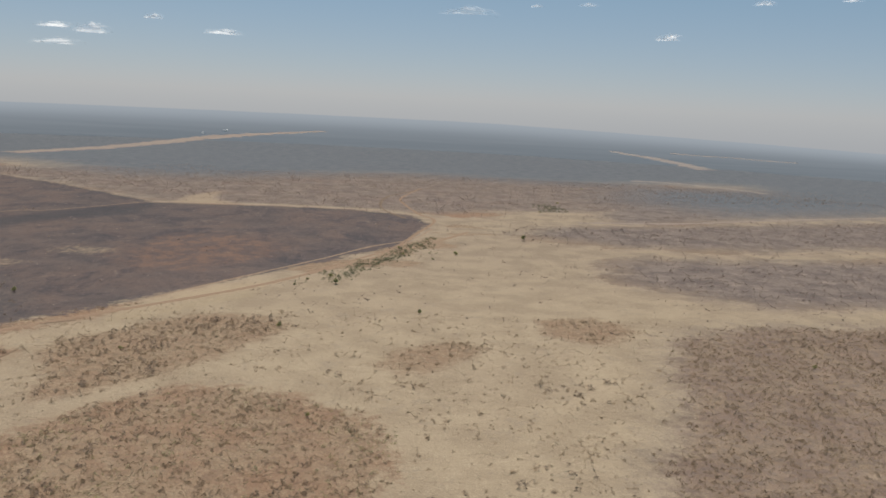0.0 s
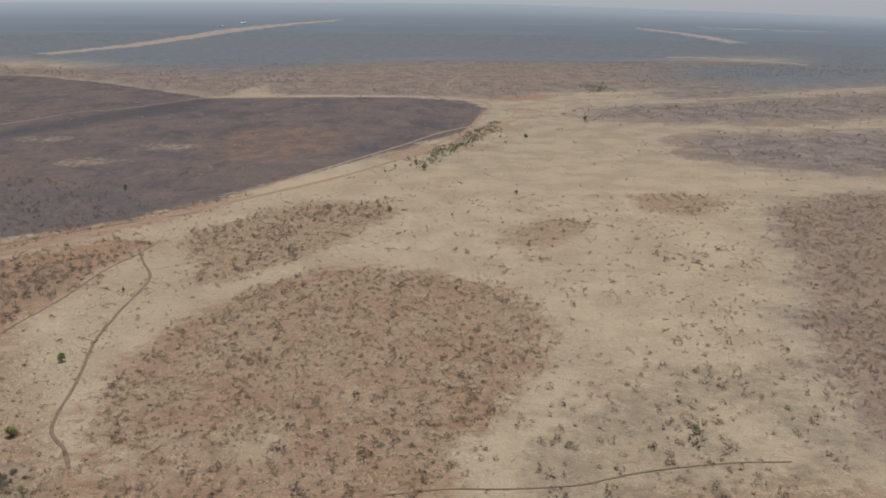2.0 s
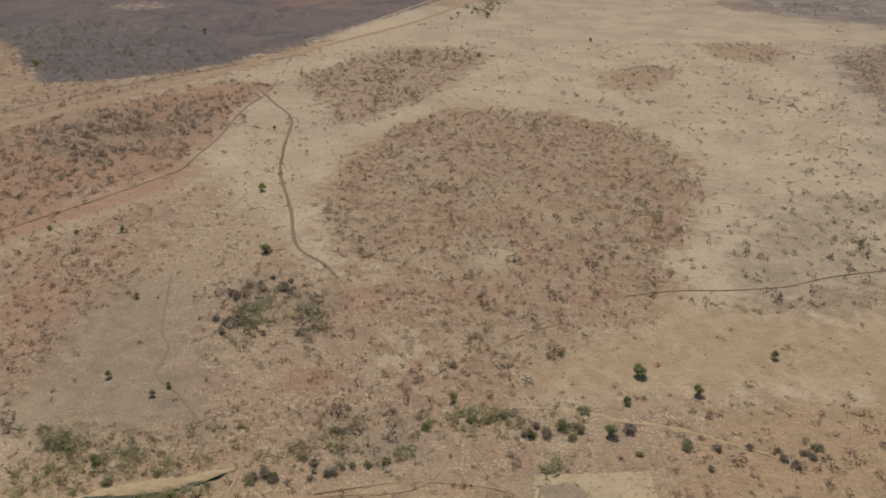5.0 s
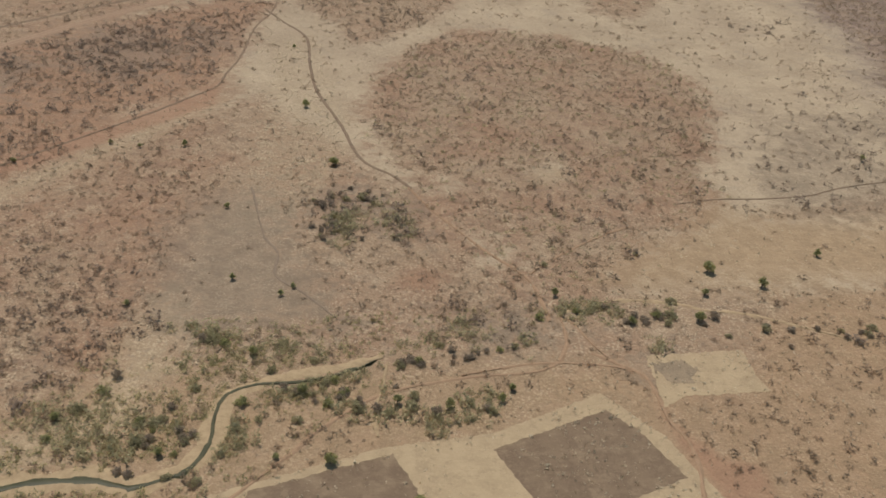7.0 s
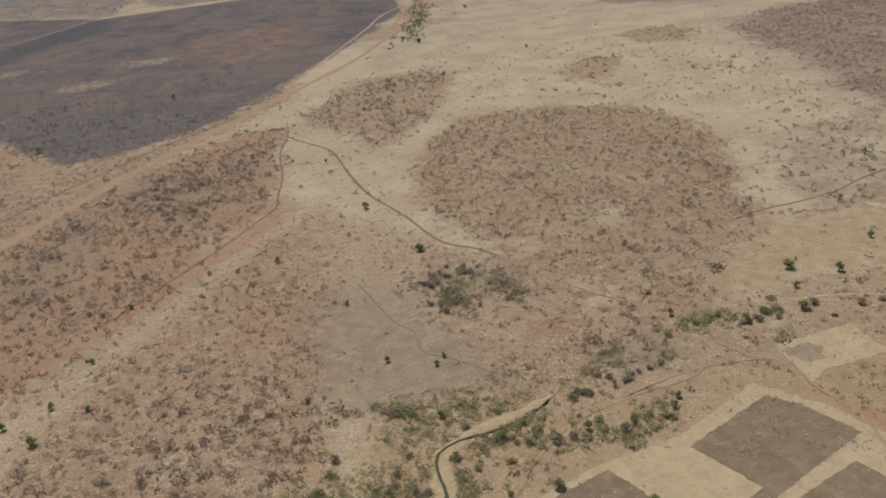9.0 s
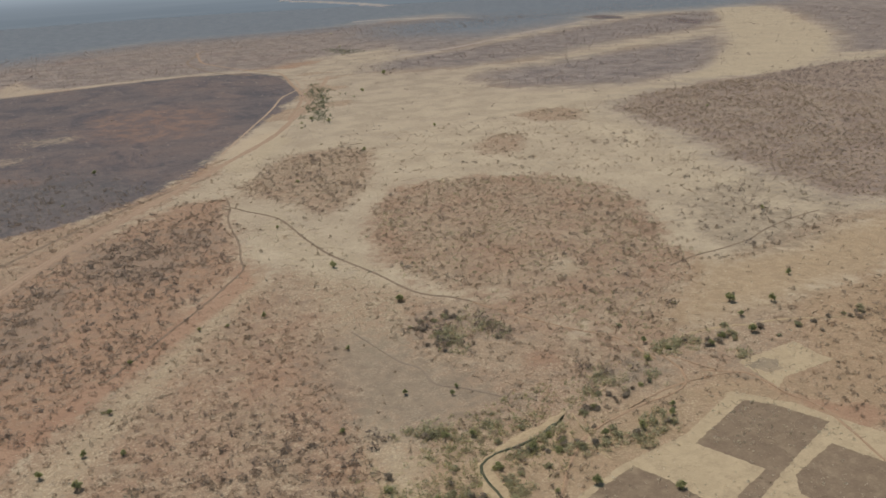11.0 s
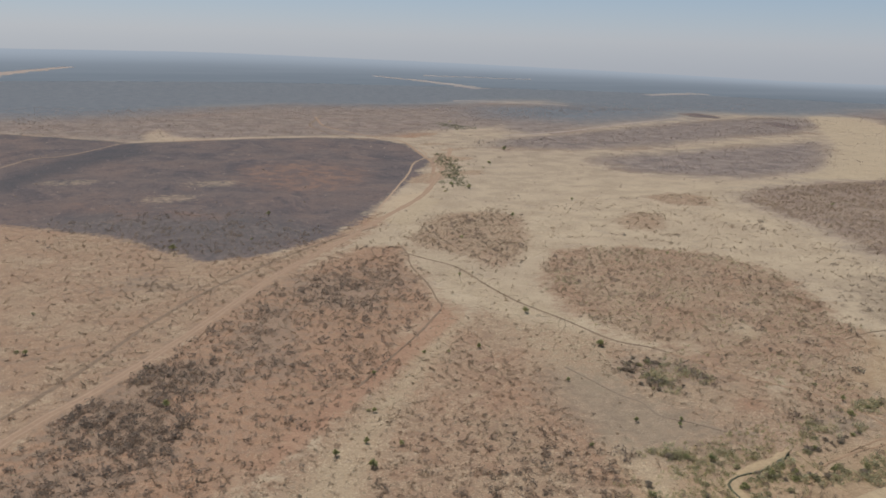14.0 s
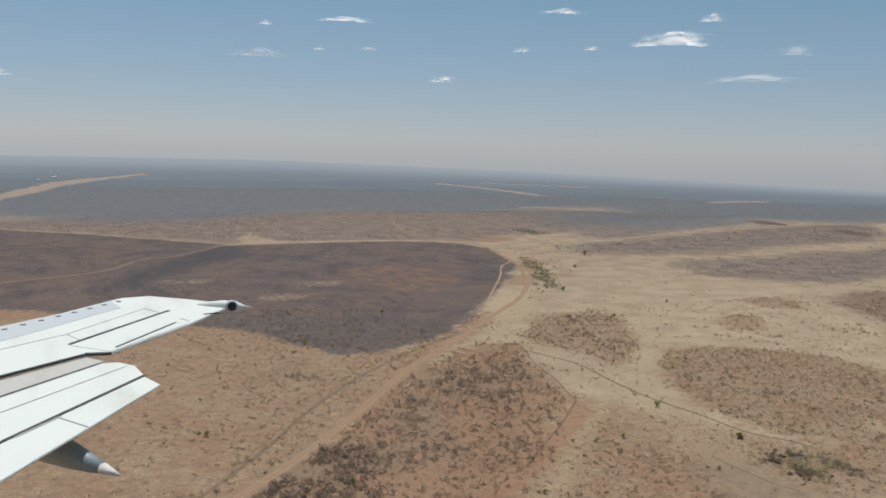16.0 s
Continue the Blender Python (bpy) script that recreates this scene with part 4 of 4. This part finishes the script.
places, rng = sow(60000, (-310, -90, 80, 235), lambda x, y: np.maximum.reduce([soft_in(o, x, y, 3) * k for o, k in ((NEAR_CLUMP, 0.7), (NORTH_BELT, 0.4), (SOUTH_BELT, 0.5), (BANK_BELT, 0.5), (EAST_CLUMP, 0.55), (COPSE, 0.5), (COPSE_EAST, 0.2), (WEST_BANK, 0.25), (PALE_CREEK, 0.03))])
                  * np.clip(2.0 * lumpy(x, y, 6, 19) - 0.4, 0, 1) * 0.9 * open_land(x, y), 19)
scatter("shrubs", places, rng.gamma(5, 0.3, len(places)) + 0.7, M_OLIVE, "olive grey shrubs in belts along the stream", 30, 0.75, 0.1, 33, "shrubs")


places, rng = sow(16000, (-262, -90, 20, 125), lambda x, y: 0.5 * (any_of([FIELD_HOME, FIELD_PALE], x, y) > 0) * lumpy(x, y, 9, 21), 22)
scatter("grass", places, rng.gamma(4, 0.14, len(places)) + 0.25, M_TUFT, "straw and low weeds left on the fields", 8, 0.4, 0.2, 34, "grass")


places, rng = sow(24000, (-205, 0, 155, 440), lambda x, y: 0.08 * soft_in(HILL, x, y) * np.clip(1.8 * lumpy(x, y, 13, 23) - 0.4, 0, 1), 24)
scatter("shrubs", places, rng.gamma(4, 0.3, len(places)) + 0.7, M_OLIVE, "grey olive shrubs on the low hill", 26, 0.6, 0.1, 35, "shrubs")


STRIP_A = [(24, 935), (5, 932), (-40, 830), (-98, 712), (-60, 712), (-10, 820), (28, 880)]
STRIP_B = [(30, 985), (26, 915), (-12, 830), (-42, 752), (-58, 708), (-68, 735), (-46, 805), (-6, 908)]
places, rng = sow(70000, (-140, 260, 690, 1420), lambda x, y: np.maximum(0.12 * soft_in(STRIP_A, x, y, 5), 0.7 * soft_in(STRIP_B, x, y, 4)) * (0.35 + 0.7 * lumpy(x, y, 14, 14))
                  + 0.5 * np.clip(1 - np.hypot((x - 215) / 30, (y - 1310) / 70), 0, 1), 18)
scatter("shrubs", places, rng.gamma(4, 0.34, len(places)) + 0.8, M_THICKET, "dark green thicket along a dry river", 24, 0.75, 0.11, 30, "shrubs")


# ---- trees ----
def part(name, bm, material, parent, label=""):
    me = bpy.data.meshes.new(name)
    bm.to_mesh(me)
    bm.free()
    me.materials.append(material)
    ob = new(name, me)
    ob.parent = parent
    return tagged(ob, label)


def limb(bm, a, b, ra, rb, sides=6):
    a, b = Vector(a), Vector(b)
    q = (b - a).to_track_quat("Z", "Y")
    rings = []
    for p, r in ((a, ra), (b, rb)):
        rings.append([bm.verts.new(p + q @ Vector((r * math.cos(k * 2 * math.pi / sides), r * math.sin(k * 2 * math.pi / sides), 0))) for k in range(sides)])
    for k in range(sides):
        bm.faces.new((rings[0][k], rings[0][(k + 1) % sides], rings[1][(k + 1) % sides], rings[1][k]))
    bm.faces.new(rings[1])


def tree(seed, material, label, wide=1.0, tall=1.0, leaves=420, stem=1.1):
    """A small savanna tree about four metres high, its foot at the origin."""
    rng = random.Random(seed)
    root = new("tree")
    tagged(root, label, "tree")
    bm = bmesh.new()
    fork = Vector((rng.uniform(-0.15, 0.15), rng.uniform(-0.15, 0.15), stem * tall))
    limb(bm, (0, 0, -0.2), fork, 0.2, 0.14)
    ends = []
    for k in range(9):
        a = k * 2 * math.pi / 9 + rng.uniform(-0.4, 0.4)
        r = rng.uniform(0.35, 1.15) * wide
        e = Vector((r * math.cos(a), r * math.sin(a), stem * tall + rng.uniform(0.2, 1.0) * tall + 0.9 * (1.2 - r / wide)))
        limb(bm, fork, e, 0.09, 0.03, 5)
        ends.append((e, rng.uniform(0.45, 0.75)))
    ends.append((Vector((rng.uniform(-0.3, 0.3), rng.uniform(-0.3, 0.3), (stem + 1.9) * tall)), 0.7))
    part("trunk", bm, M_BARK, root)
    bm = bmesh.new()
    tint = bm.verts.layers.float.new("tint")
    for _ in range(leaves):
        e, r = rng.choice(ends)
        way = Vector((rng.gauss(0, 1), rng.gauss(0, 1), rng.gauss(0, 1))).normalized() * r * rng.uniform(0.55, 1.08)
        c = e + Vector((way.x * wide, way.y * wide, way.z * 0.85 * tall))
        c.z = max(c.z, 0.12)
        t, s = rng.random(), rng.uniform(0.12, 0.24)
        vs = []
        for _ in range(4):
            v = bm.verts.new(c + Vector((rng.gauss(0, s), rng.gauss(0, s), rng.gauss(0, s * 0.8))))
            v[tint] = t
            vs.append(v)
        bm.faces.new(vs[:3])
        bm.faces.new((vs[1], vs[0], vs[3]))
    part("crown", bm, material, root)
    return root


GREEN_LABEL, OLIVE_LABEL, BARE_LABEL = "small dark green tree standing in dry grass", "olive leafed tree in riverside thicket", "half bare brown tree in riverside thicket"
stock = {
    "green": [tree(s, M_GREEN, GREEN_LABEL, 1.1, 1.0, 380, 0.7) for s in (1, 2, 3)],
    "olive": [tree(s, M_OLIVE, OLIVE_LABEL, 1.35, 0.75, 300, 0.25) for s in (4, 5)] + [tree(8, M_GREEN, "green leafed tree in riverside thicket", 1.3, 0.75, 300, 0.25)],
    "bare": [tree(s, M_BARE, BARE_LABEL, 1.3, 0.75, 260, 0.25) for s in (6, 7)],
}
unused = {ob for kind in stock.values() for ob in kind}
plant_rng = random.Random(5)


def plant(kind, x, y, size, group=""):
    first = plant_rng.choice(stock[kind])
    s = size / 4.2
    m = Matrix.LocRotScale((x, y, float(height(x, y))), Euler((0, 0, plant_rng.uniform(0, 6.28))), (s, s, s * plant_rng.uniform(0.9, 1.15)))
    if first in unused:
        unused.discard(first)
        first.matrix_basis = m
        ob = first
    else:
        ob = copy_thing(first, pose(0, 0, 0))
        ob.matrix_basis = m
    return tagged(ob, group=group)


LONE = [(-214, 255, 5.5), (-221, 320, 5.0), (-90, 164, 6.0), (-75, 153, 5.0), (-274, 278, 3.6), (-381, 192, 4.0), (-371, 178, 5.0), (-254, 172, 3.2), (-230, 88, 5.0),
        (-210, 72, 4.2), (-304, 281, 3.2), (-353, 224, 3.5), (-366, 198, 3.4), (-354, 191, 3.0), (-222, 406, 3.2), (-239, 162, 3.0), (-98, 150, 4.0), (33, 252, 4.2)]
LONE_B = [(-235, 166, 2.6), (-42, 171, 4.0), (-292, 277, 2.8), (-171, 505, 4.0), (-60, 711, 7.0), (-294, 640, 5.5), (-434, 259, 4.5), (-488, 349, 4.0), (-285, 160, 3.0),
          (-390, 539, 6.0), (-338, 264, 3.0), (-256, 221, 2.8), (133, 979, 8.0), (-86, 571, 5.0), (-47, 403, 3.6), (261, 517, 4.0), (10, 619, 4.5), (49, 868, 6.0)]
for x, y, s in LONE + LONE_B:
    plant("green", x, y, s, "lone trees on the plain")
# thicket along the stream and the copses: place, size and kind
THICKET = [(-259, 140, 5.0), (-256, 138, 4.0), (-262, 141, 4.2), (-248, 133, 4.0), (-243, 125, 3.6), (-231, 128, 3.4), (-287, 120, 4.0), (-284, 126, 4.4), (-297, 110, 4.0), (-292, 113, 4.2),
           (-277, 100, 4.4), (-273, 107, 3.6), (-280, 90, 3.4), (-271, 95, 3.6), (-251, 112, 4.4), (-253, 103, 3.6), (-221, 107, 4.6), (-216, 106, 4.2), (-210, 108, 4.2), (-206, 106, 4.4)]
THICKET_B = [(-207, 124, 4.0), (-201, 125, 3.6), (-200, 103, 4.6), (-196, 105, 4.2), (-262, 85, 3.6), (-298, 103, 3.0), (-263, 119, 3.0), (-269, 112, 3.2), (-243, 91, 2.4), (-237, 104, 3.4), (-247, 105, 3.0),
             (-265, 99, 3.2), (-240, 117, 3.6), (-235, 115, 3.8), (-229, 118, 3.6), (-226, 119, 3.4), (-190, 106, 3.6), (-186, 103, 3.4), (-181, 106, 3.4), (-205, 110, 3.8), (-213, 104, 4.0)]
THICKET_C = [(-87, 129, 4.6), (-101, 137, 5.0), (-107, 136, 5.0), (-112, 147, 4.0), (-116, 139, 4.6), (-120, 140, 4.4), (-125, 137, 4.2), (-130, 137, 4.0), (-159, 143, 4.0), (-171, 129, 3.2), (-176, 128, 3.0),
             (-180, 128, 2.8), (-177, 110, 3.4), (-185, 102, 3.6), (-141, 145, 3.2), (-146, 145, 3.2), (-136, 146, 3.4), (-150, 155, 3.6), (-112, 177, 2.6), (-148, 173, 3.4), (-101, 127, 2.6), (-59, 119, 3.0)]
for k, (x, y, s) in enumerate(THICKET + THICKET_B + THICKET_C):
    plant(("olive", "olive", "bare", "green", "olive")[k % 5], x, y, s, "thicket along the stream")
for cx, cy, rx, ry, many in ((-218, 206, 7, 11, 17), (-206, 226, 9, 5, 14), (-222, 220, 4, 5, 6), (-121, 140, 8, 4, 10), (-270, 100, 9, 9, 14), (-195, 127, 12, 3, 12), (-225, 112, 12, 4, 12), (-60, 125, 25, 8, 10)):
    for _ in range(many):
        plant(plant_rng.choice(["olive", "bare", "bare"]), cx + plant_rng.gauss(0, rx * 0.6), cy + plant_rng.gauss(0, ry * 0.6), plant_rng.uniform(2.0, 3.8), "copse of low trees")
for x, y, s in ((13, 919, 6), (5, 890, 5), (-20, 830, 6), (-45, 790, 6), (-67, 740, 7), (-85, 722, 6), (193, 1254, 7), (215, 1300, 7), (240, 1380, 8), (329, 1630, 9), (25, 839, 5), (-30, 800, 5),
                (-5, 860, 6), (-484, 414, 4), (-492, 353, 4.5), (-391, 545, 6), (-329, 554, 3.5), (-355, 226, 3.5), (-436, 308, 4), (-93, 700, 5), (-10, 905, 5)):
    plant("olive", x, y, 0.72 * s, "lone trees on the plain")


# ---- sheds beside the airstrip ----
M_SHED = paint_material("white_metal_sheet", (0.58, 0.57, 0.55), 0.6)


def shed(x, y, long, wide, tall, turn):
    root = new("shed")
    tagged(root, "white metal shed beside the bare airstrip", "shed", "airstrip sheds")
    h, w = long / 2, wide / 2
    bm = bmesh.new()
    bmesh.ops.create_cube(bm, size=1.0, matrix=Matrix.Translation((0, 0, tall / 2)) @ Matrix.Diagonal((long, wide, tall, 1)))
    part("wall", bm, M_SHED, root)
    bm = bmesh.new()
    ring = [[bm.verts.new((sx, sy, sz)) for sy, sz in ((-w - 0.5, tall), (0, tall + wide * 0.2), (w + 0.5, tall), (0, tall + wide * 0.2 - 0.2))] for sx in (-h - 0.5, h + 0.5)]
    for k in range(4):
        bm.faces.new((ring[0][k], ring[0][(k + 1) % 4], ring[1][(k + 1) % 4], ring[1][k]))
    bm.faces.new(ring[0][::-1])
    bm.faces.new(ring[1])
    bmesh.ops.recalc_face_normals(bm, faces=bm.faces)
    part("roof", bm, M_SHED, root)
    root.matrix_basis = pose(x, y, float(height(x, y)), 0, 0, turn)


shed(-650, 3060, 17, 8, 4, 20)
shed(-690, 2900, 11, 6, 3.5, 60)


# ---- clouds ----
def cloud(azimuth, elevation, wide, tall, thick, label):
    """A puff of cloud far off, its lumps flattened below."""
    d = 4650
    m = Matrix.Translation((-275 + d * math.sin(radians(azimuth)), -60 + d * math.cos(radians(azimuth)), 157 + d * math.tan(radians(elevation))))
    bm = bmesh.new()
    bmesh.ops.create_icosphere(bm, subdivisions=4, radius=1.0)
    bmesh.ops.delete(bm, geom=[v for v in bm.verts if v.co.z < -0.1 or v.co.y > 0.05], context="VERTS")
    for v in bm.verts:
        lump = 1.05 + 0.3 * noise.noise(v.co * 1.7 + Vector((azimuth, elevation, 0))) + 0.16 * noise.noise(v.co * 5 + Vector((elevation, azimuth, 0)))
        v.co = Vector((v.co.x * lump, v.co.y * lump, v.co.z * lump * (1.0 if v.co.z > 0 else 0.6)))
    for f in bm.faces:
        f.smooth = True
    me = bpy.data.meshes.new("cloud")
    bm.to_mesh(me)
    bm.free()
    me.attributes.new("thick", "FLOAT", "POINT").data.foreach_set("value", np.full(len(me.vertices), thick, np.float32))
    me.materials.append(M_CLOUD)
    ob = new("cloud", me)
    px = d / 1522.0
    ob.matrix_world = m @ Matrix.Rotation(-radians(azimuth), 4, "Z") @ Matrix.Diagonal((wide * px * 0.78, wide * px * 0.75, tall * px * 0.95, 1))
    return tagged(ob, label, "cloud", "fair weather clouds")


PUFF, WISP = "small white puff of fair weather cloud", "thin pale wisp of cloud in haze"
for az, el, w, h, k, lab in ((-16.4, 2.9, 58, 26, 0.8, PUFF), (-8.6, 3.25, 66, 15, 0.7, PUFF), (-12.8, 4.0, 34, 14, 0.7, PUFF), (-18.4, 3.1, 60, 14, 0.45, WISP), (-18.3, 2.1, 80, 16, 0.45, WISP),
                             (6.8, 5.1, 100, 22, 0.35, WISP), (19.2, 4.1, 46, 18, 0.7, PUFF), (34.2, 6.4, 140, 40, 0.85, PUFF), (29.2, 6.4, 32, 12, 0.55, PUFF), (41.9, 6.0, 70, 30, 0.2, WISP),
                             (39.5, 4.2, 160, 22, 0.25, WISP), (36.8, 8.2, 44, 24, 0.55, PUFF), (27.0, 8.5, 80, 16, 0.4, WISP), (12.6, 7.5, 100, 14, 0.45, WISP), (7.5, 7.3, 26, 14, 0.5, PUFF),
                             (14.2, 6.0, 34, 10, 0.4, WISP), (11.0, 5.9, 24, 8, 0.45, WISP), (24.5, 6.2, 36, 14, 0.5, PUFF)):
    cloud(az, el, w, h, k, lab)


# ---- the aircraft's wing ----
M_WHITE = paint_material("worn_white_paint", (0.625, 0.64, 0.6), 0.6, (0.44, 0.425, 0.375))
M_GREY = paint_material("light_grey_paint", (0.47, 0.49, 0.505), 0.5)
M_COVE = paint_material("stained_grey_panel", (0.45, 0.425, 0.39), 0.6, (0.27, 0.25, 0.225))
# black for the wick and for strips that stand in for shaded gaps
M_BLACK = paint_material("black_gap_lines_and_wick", (0.03, 0.03, 0.03), 0.7, (0.08, 0.08, 0.08))
# the wing's shade on the fairing is put into this blue grey
M_FAIRING = paint_material("wing_shaded_fairing", (0.24, 0.28, 0.305), 0.5, (0.2, 0.2, 0.2))
M_LENS = paint_material("dark_lamp_glass", (0.02, 0.02, 0.025), 0.08, (0.1, 0.1, 0.1))


def prism(outline, top, deep, bevel=0.0):
    """A flat panel of some depth, its upper edges rounded."""
    bm = bmesh.new()
    face = bm.faces.new([bm.verts.new((x, y, top)) for x, y in outline])
    if face.normal.z < 0:
        face.normal_flip()
    made = bmesh.ops.extrude_face_region(bm, geom=[face])
    low = [v for v in made["geom"] if isinstance(v, bmesh.types.BMVert)]
    for v in low:
        v.co.z = top
    for v in face.verts:
        v.co.z = top - deep
    bmesh.ops.recalc_face_normals(bm, faces=bm.faces)
    if bevel:
        rim = [e for e in bm.edges if all(abs(v.co.z - top) < 1e-6 for v in e.verts)]
        bmesh.ops.bevel(bm, geom=rim, offset=bevel, segments=3, affect="EDGES")
    return bm


def strip(a, b, wide, top, deep=0.02):
    a, b = Vector(a), Vector(b)
    side = Vector((-(b - a).y, (b - a).x)).normalized() * wide / 2
    return prism([tuple(a + side), tuple(a - side), tuple(b - side), tuple(b + side)], top, deep)


def spindle(profile, start, end, sides=20):
    """A body turned round the line from start to end; profile: part of the way and radius."""
    bm = bmesh.new()
    a, b = Vector(start), Vector(end)
    q = (b - a).to_track_quat("Z", "Y")
    rings = [[bm.verts.new(a.lerp(b, t) + q @ Vector((r * math.cos(k * 2 * math.pi / sides), r * math.sin(k * 2 * math.pi / sides), 0))) for k in range(sides)] for t, r in profile]
    for lo, hi in zip(rings, rings[1:]):
        for k in range(sides):
            bm.faces.new((lo[k], lo[(k + 1) % sides], hi[(k + 1) % sides], hi[k]))
    bm.faces.new(rings[0][::-1])
    bm.faces.new(rings[-1])
    for f in bm.faces:
        f.smooth = True
    return bm


def aircraft_wing():
    z = -2.6
    wing = new("aircraft_wing")
    tagged(wing, "white swept aircraft wing with its flap lowered", "aircraft wing")
    skin = part("wing_panel", prism([(-3, 10.9), (-1.11, 12.81), (-0.43, 13.5), (0.45, 14.6), (0.89, 14.69), (1.47, 14.25), (1.92, 13.79), (2.02, 13.5), (1.7, 12.99),
                                     (1.26, 12.27), (0.2, 10.86), (-0.08, 10.85), (-0.89, 10.11), (-3, 8.18)], z, 0.03, 0.012), M_WHITE, wing)
    part("leading_panel", prism([(-3, 10.85), (-1.11, 12.75), (-0.43, 13.43), (0.3, 14.3), (0.42, 13.75), (-0.55, 12.45), (-1.05, 11.85), (-3, 9.95)], z + 0.004, 0.02), M_GREY, wing, "light grey leading panel")
    part("aileron", prism([(-0.25, 11.38), (1.06, 13.26), (1.27, 12.35), (0.21, 10.92)], z + 0.006, 0.03, 0.004), M_WHITE, wing)
    # thin raised black strips paint the dark of the gaps between panels
    part("gap_strip", strip((-0.25, 11.43), (1.08, 13.32), 0.05, z + 0.012), M_BLACK, wing, "black strip drawn for a dark gap")
    part("gap_strip", strip((0.28, 11.12), (1.1, 12.42), 0.03, z + 0.012), M_BLACK, wing, "black strip drawn for a dark gap")
    part("gap_strip", strip((-3, 8.19), (-0.08, 10.87), 0.045, z + 0.006), M_BLACK, wing, "black strip drawn for a dark gap")
    part("gap_strip", strip((-0.08, 10.88), (0.22, 10.84), 0.07, z + 0.010), M_BLACK, wing, "black strip drawn for a dark gap")
    part("cove_panel", prism([(-3, 8.1), (-0.89, 10.02), (-0.06, 10.8), (0.14, 10.55), (-0.83, 9.4), (-3, 6.9)], z - 0.022, 0.08), M_COVE, wing, "stained grey panel")
    part("gap_strip", strip((-3, 6.87), (0.14, 10.52), 0.06, z - 0.02), M_BLACK, wing, "black strip drawn for a dark gap")
    part("flap", prism([(-3, 6.82), (-0.83, 9.33), (0.12, 10.44), (0.30, 10.42), (0.46, 10.2), (0.53, 9.78), (-0.72, 7.95), (-3, 4.63)], z - 0.01, 0.03, 0.01), M_WHITE, wing)
    part("flap", prism([(-3, 4.58), (-0.72, 7.90), (0.53, 9.72), (0.67, 9.34), (-0.64, 7.04), (-3, 2.9)], z - 0.012, 0.018, 0.006), M_WHITE, wing)
    part("flap_gap", strip((-3, 4.61), (0.53, 9.75), 0.045, z - 0.006, 0.03), M_BLACK, wing, "dark gap")
    fairing = part("flap_fairing", spindle([(0, 0.05), (0.15, 0.12), (0.35, 0.155), (0.6, 0.12), (0.87, 0.05)], (-0.75, 9.45, -3.02), (0.196, 7.42, -2.83)), M_FAIRING, wing, "fairing tinted blue grey for the wing's shade")
    part("fairing_tip", spindle([(0.87, 0.051), (0.94, 0.03), (1.0, 0.01)], (-0.75, 9.45, -3.02), (0.196, 7.42, -2.83)), M_WHITE, fairing, "white tip")
    pod = part("lamp_pod", spindle([(0, 0.02), (0.2, 0.055), (0.45, 0.09), (0.7, 0.09), (0.84, 0.035), (1.0, 0.01)], (1.55, 13.72, z + 0.0), (2.30, 13.2, z + 0.02)), M_WHITE, wing)
    way = Vector((0.10, -0.97, 0.2)).normalized()
    mid = Vector((2.0, 13.36, z + 0.02))
    part("lamp_rim", spindle([(0, 0.085), (0.6, 0.1), (1.0, 0.088)], mid + way * 0.02, mid + way * 0.1), M_GREY, pod, "grey metal rim")
    part("lamp_lens", spindle([(0, 0.08), (0.7, 0.08), (1.0, 0.06)], mid + way * 0.04, mid + way * 0.11), M_LENS, pod, "dark round lens")
    part("static_wick", strip((1.55, 12.93), (1.78, 13.0), 0.03, z + 0.01), M_BLACK, wing, "black wick")
    for a, b in (((-3, 9.55), (-0.3, 12.05)), ((-0.3, 12.05), (0.75, 13.6)), ((0.75, 13.6), (1.3, 12.5)), ((-0.3, 12.05), (-0.05, 11.45))):
        part("skin_seam", strip(a, b, 0.016, z + 0.005, 0.01), M_COVE, wing)
    for a, b in (((-3, 6.1), (0.36, 10.2)), ((-1.3, 8.6), (-0.98, 8.05)), ((-0.28, 8.45), (-0.05, 8.12)), ((-0.62, 8.02), (-0.28, 8.5))):
        part("skin_seam", strip(a, b, 0.014, z - 0.004, 0.01), M_COVE, wing)
    for k in range(8):
        x = -1.1 + 0.21 * k
        part("vortex_tab", strip((x, 12.52 + 1.17 * 0.21 * k), (x + 0.07, 12.53 + 1.17 * 0.21 * k), 0.025, z + 0.02, 0.02), M_COVE, wing)
    wing.location = (-543.704, -106.059, 157.014)
    return skin


aircraft_wing()
